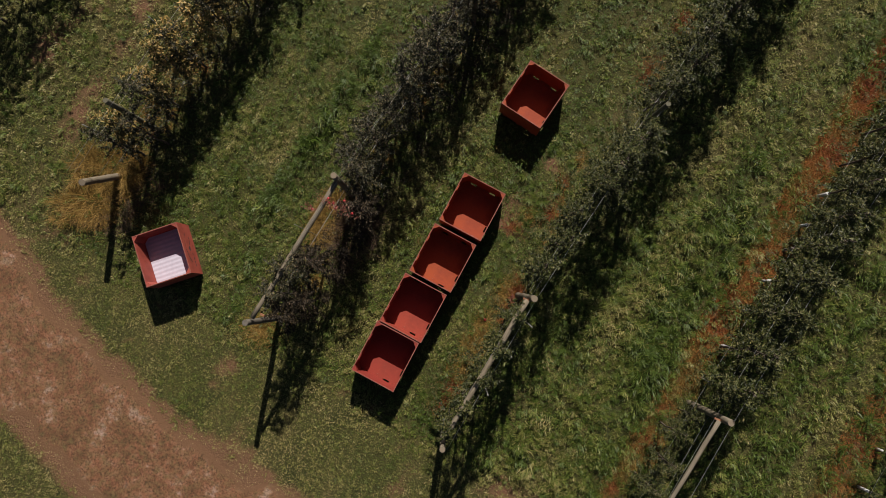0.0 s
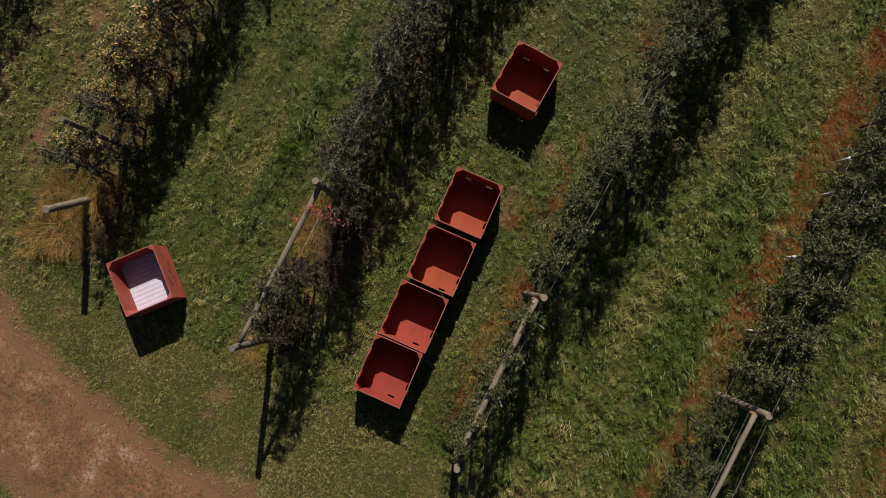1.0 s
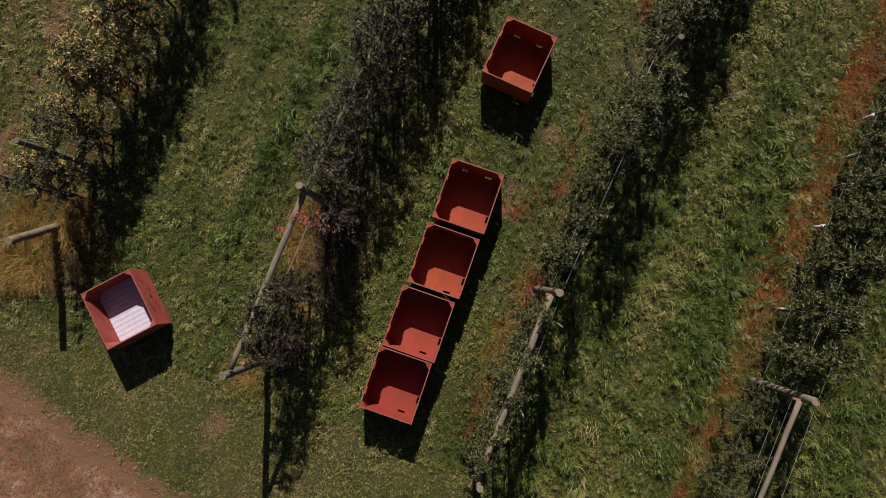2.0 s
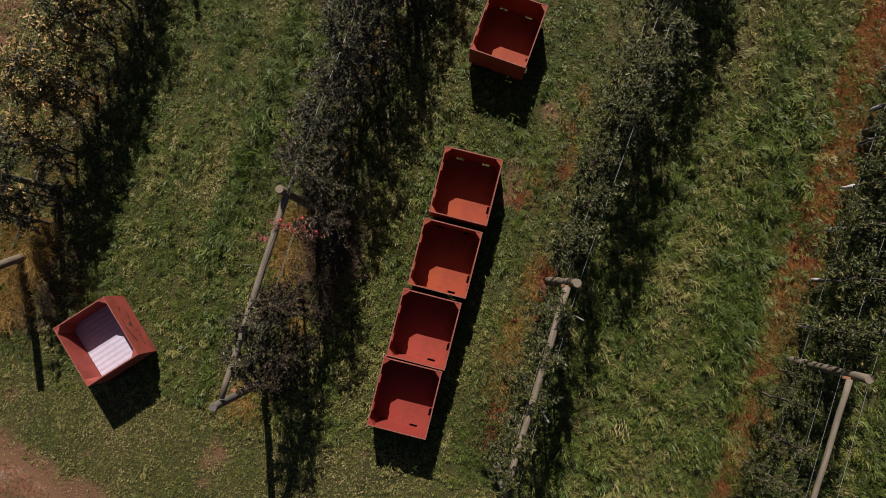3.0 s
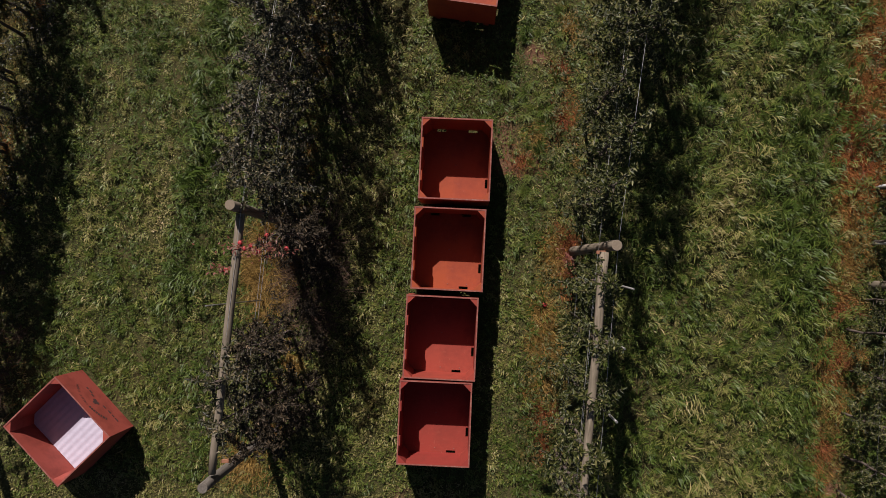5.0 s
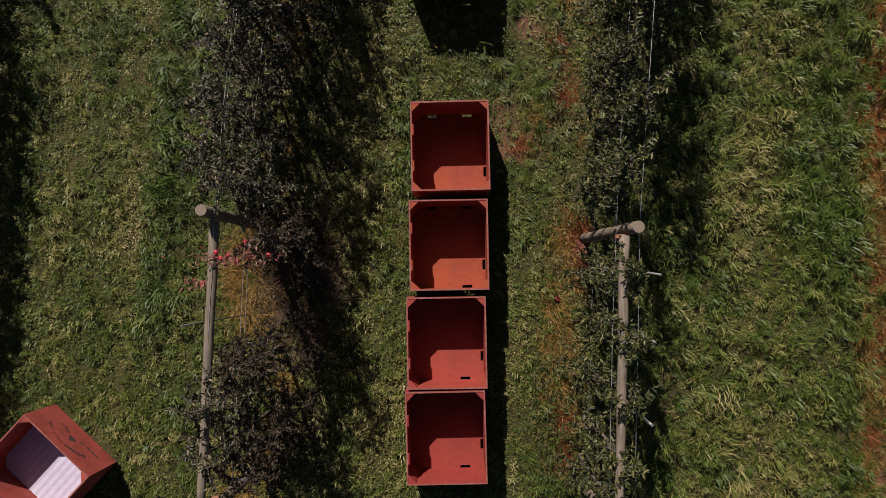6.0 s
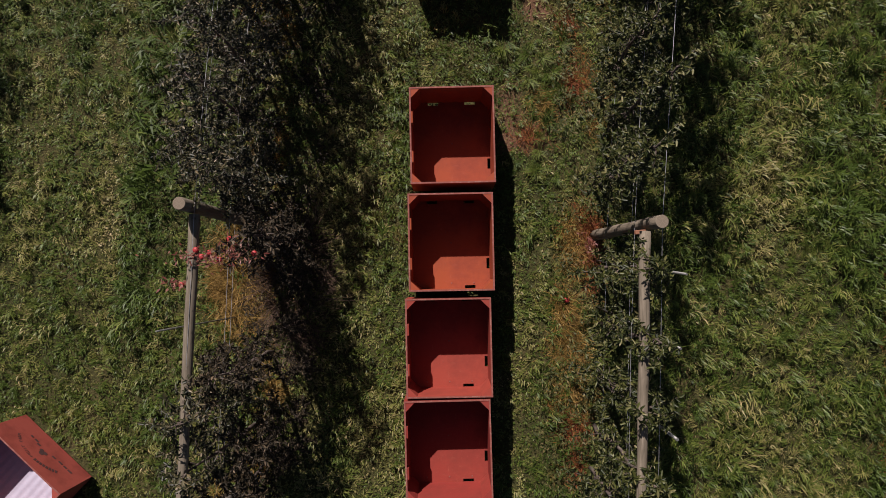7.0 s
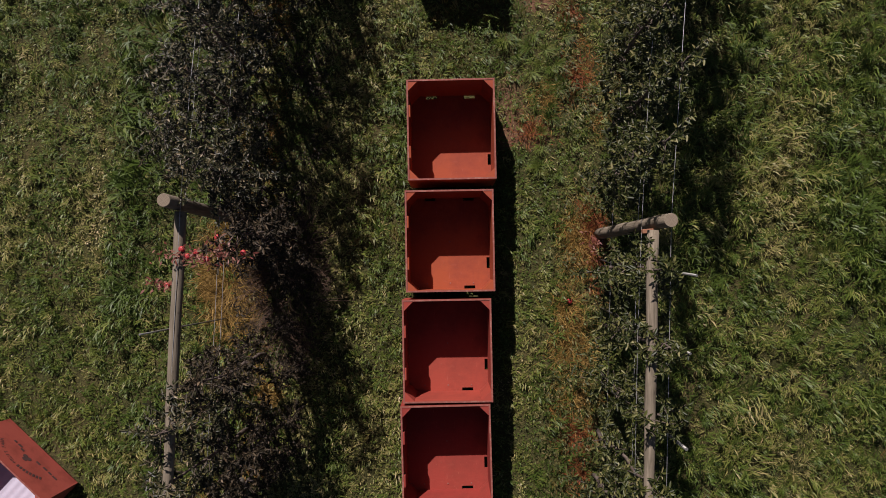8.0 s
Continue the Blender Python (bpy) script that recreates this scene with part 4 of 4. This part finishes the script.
def sow_herbs(seed, row, y0, y1, left, right, tufts, label, material):
    """Low leafy growth at the foot of a row."""
    rs = np.random.RandomState(seed)
    n = int((y1 - y0) * (right - left) * tufts)
    y = rs.uniform(y0, y1, n)
    x = row_x(row, y) + rs.uniform(left, right, n)
    keep = (patchy(x, y, 0.4, seed) > 0.38) & seen_ground(x, y, 0.5)
    x, y = x[keep], y[keep]
    per = 15
    N = len(x) * per
    v, f = blades(np.repeat(x, per) + rs.normal(0, 0.05, N), np.repeat(y, per) + rs.normal(0, 0.05, N), rs.uniform(0, 2 * np.pi, N), np.radians(rs.uniform(0, 60, N)), rs.uniform(0.04, 0.085, N), rs.uniform(0.012, 0.024, N), np.abs(rs.normal(0.08, 0.07, N)), 0.8)
    tagged(part("low_weeds", many("low_weeds", v, f), material), label, "weeds", kind="stuff")


def tall_clump(seed, cx, cy, rx, ry, tufts, per, length, label, material):
    """Tangled dry grass: many small tufts, each lodged in a direction of its own."""
    rs = np.random.RandomState(seed)
    r, a = np.sqrt(rs.rand(tufts)), rs.uniform(0, 2 * np.pi, tufts)
    x, y = cx + rx * r * np.cos(a), cy + ry * r * np.sin(a)
    size = rs.uniform(0.5, 1.2, tufts) * (1.15 - 0.35 * r)
    fall = np.where(rs.rand(tufts) < 0.55, a + rs.normal(0, 0.6, tufts), rs.uniform(0, 2 * np.pi, tufts))
    N = tufts * per
    az = np.repeat(fall, per) + rs.normal(0, 0.7, N)
    v, f = blades(np.repeat(x, per) + rs.normal(0, 0.05, N), np.repeat(y, per) + rs.normal(0, 0.05, N), az, np.radians(rs.uniform(20, 80, N)), length * np.repeat(size, per) * rs.uniform(0.5, 1.2, N), rs.uniform(0.004, 0.008, N), 0.0, rs.uniform(0.3, 1.3, N))
    tagged(part("dry_grass", many("dry_grass", v, f), material), label, "grass", kind="stuff")


red_spray(51, -2.38, -0.18, 2.36, (0.20, 0.05, 0.04), 150)
red_spray(52, -2.84, -0.46, 2.2, (0.08, 0.035, 0.05), 50)
red_spray(53, 1.84, -0.05, 0.25, (0.06, 0.09, 0.05), 60)
red_spray(53, -2.30, -0.08, 2.1, (0.07, 0.06, 0.06), 40)
sow_grass(101, -6.6, -2.4, -4.2, 4.0, 110, 15, 1000, 1.95, 1.2, "short dark green grass with dry streaks between tree rows")
sow_grass(102, -2.4, 2.2, -4.2, 4.0, 120, 14, 800, 2.0, 1.1, "mown green grass around the apple bins")
sow_grass(103, 2.2, 6.6, -4.2, 4.0, 115, 23, 520, 1.72, 1.15, "long tufted yellow-green grass between tree rows")
sow_grass(104, -13.5, -6.6, -4.2, 6.0, 85, 11, 370, 2.40, 1.0, "rough olive grass with dry patches along a row")
sow_grass(105, -6.6, 2.2, 4.0, 11.5, 85, 12, 320, 2.30, 1.1, "green grass with dry streaks between tree rows")
sow_grass(106, 2.2, 12.5, 4.0, 11.5, 85, 14, 280, 2.10, 1.15, "long tufted yellow-green grass between tree rows")
sow_grass(107, 6.6, 12.5, -4.2, 4.0, 85, 14, 280, 2.10, 1.15, "long tufted yellow-green grass beside a tree row")
sow_grass(108, -13.5, 8.0, -10.5, -4.2, 55, 10, 1050, 2.03, 1.0, "short trodden olive grass on the headland")

sow_tufts(121, 2.5, 6.6, -4.2, 6.0, 9, 50, 0.13, "long arching tufts of pale green grass")
sow_tufts(122, 6.8, 12.0, -4.2, 6.0, 5, 40, 0.20, "long arching tufts of pale green grass")
sow_tufts(123, 0.7, 1.9, 0.6, 4.0, 9, 60, 0.20, "arching tussocks of light green grass near the bins")
sow_tufts(124, -6.6, -2.9, -2.5, 6.0, 8, 44, 0.13, "arching tufts of bright green grass")
sow_tufts(125, -12.5, -7.9, -4.0, 5.0, 6, 36, 0.17, "arching tufts of rough grass")

sow_weeds(201, "right", -3.2, 3.4, -0.62, 0.05, 120, 15, 0.34, 0.12, "dead orange and yellow weeds under a tree row", 0.62)
sow_weeds(202, "right_edge", 1.0, 11, -0.72, 0.1, 460, 18, 0.54, 0.11, "dead rust-orange weeds under a tree row", 0.26)
sow_weeds(207, "right_edge", -1.0, 1.0, -0.66, 0.1, 360, 18, 0.36, 0.11, "dead golden and rust weeds under a tree row", 0.32)
sow_weeds(206, "right_edge", -3.6, -1.0, -0.72, 0.1, 260, 18, 0.34, 0.12, "dead golden and rust weeds under a tree row", 0.4)
sow_weeds(203, "left", -3.0, 10, -0.45, 0.3, 120, 16, 0.20, 0.15, "yellowed dead weeds under a tree row")
for n, (x, y, rx, ry, count) in enumerate(((1.86, 0.10, 0.16, 0.40, 2300), (1.90, -0.47, 0.12, 0.2, 500), (1.58, -2.5, 0.2, 0.24, 1700), (1.66, -3.05, 0.16, 0.2, 400),
                                           (1.68, 2.2, 0.16, 0.34, 700), (1.62, 3.05, 0.14, 0.22, 350), (1.1, 1.48, 0.26, 0.2, 300), (6.2, -0.55, 0.24, 0.26, 1300), (6.42, 2.4, 0.2, 0.4, 900), (6.12, -1.45, 0.22, 0.3, 700), (5.92, -2.75, 0.22, 0.25, 600), (2.25, 6.4, 0.3, 0.5, 900), (2.4, 7.9, 0.3, 0.4, 900))):
    sow_straw(220 + n, x, y, rx, ry, count, 0.16, "clump of dead rust-red weeds beside a tree row", M_RUST)
for n, (x, y, rx, ry, count) in enumerate(((1.58, -1.4, 0.24, 0.42, 3000), (1.52, -0.9, 0.16, 0.26, 600), (1.3, 1.9, 0.3, 0.3, 400), (1.55, -2.0, 0.18, 0.3, 600), (1.75, 3.7, 0.2, 0.3, 400), (6.25, -0.45, 0.25, 0.3, 500), (6.38, 0.6, 0.16, 0.4, 900), (1.68, -0.02, 0.18, 0.42, 1500))):
    sow_straw(240 + n, x, y, rx, ry, count, 0.17, "clump of golden dead weeds beside a tree row", M_STRAW)
sow_weeds(204, "left_edge", -2.6, 6, -0.9, 0.3, 90, 14, 0.36, 0.14, "yellowed dead weeds under a tree row")
sow_weeds(205, "far_right", -2.0, 5, -0.85, 0.1, 120, 14, 0.55, 0.15, "dead rust-orange weeds under a tree row", 0.3)
sow_herbs(401, "right", -3.3, 11, -0.75, 0.3, 42, "low leafy olive weeds at the foot of a tree row", M_HERB)
# brown weeds, the row's shade painted into their colour
sow_herbs(402, "left", -2.8, 10, -0.1, 0.9, 60, "low withered brown weeds darkened for shade at the foot of a tree row", M_WITHERED_SHADE)
sow_herbs(403, "right_edge", -3.6, 10, -0.4, 0.5, 55, "low leafy olive weeds at the foot of a tree row", M_HERB)
sow_herbs(404, "left_edge", -1.5, 6, -0.5, 0.6, 55, "low leafy weeds at the foot of a tree row", M_LEAF_DARK)
sow_straw(301, -8.0, -2.4, 1.0, 1.1, 1500, 0.26, "heap of dry golden straw grass around an end post")
for n, (x, y, rx, ry, tufts) in enumerate(((-8.15, -2.85, 0.6, 0.6, 70), (-8.5, -2.1, 0.4, 0.6, 40), (-7.75, -1.75, 0.4, 0.45, 36), (-8.6, -3.3, 0.3, 0.3, 12))):
    tall_clump(320 + n, x, y, rx, ry, tufts, 44, 0.52, "tangled golden dry grass around a leaning post", M_STRAW)
tall_clump(315, -7.4, -2.75, 0.45, 0.6, 40, 26, 0.30, "brown dry stalks among golden grass", M_STALK)
tall_clump(312, -7.15, -1.9, 0.35, 0.7, 26, 24, 0.3, "tangled brown dry stalks in a tree row", M_STALK)
sow_straw(302, -2.93, -0.48, 0.34, 0.75, 7500, 0.17, "dry golden grass under a tree row")
tall_clump(304, -2.15, -0.55, 0.45, 0.9, 40, 36, 0.6, "brown dry stalks leaning beside a tree row", M_STALK)
sow_straw(306, -2.42, -1.9, 0.2, 0.25, 700, 0.16, "dry golden grass among tree stems")
tall_clump(305, -2.85, -0.48, 0.32, 0.7, 55, 50, 0.36, "golden dry grass standing under a brace rail", M_STRAW)
sow_straw(303, -3.0, -3.5, 0.42, 0.42, 2400, 0.17, "dry golden grass around an end post")
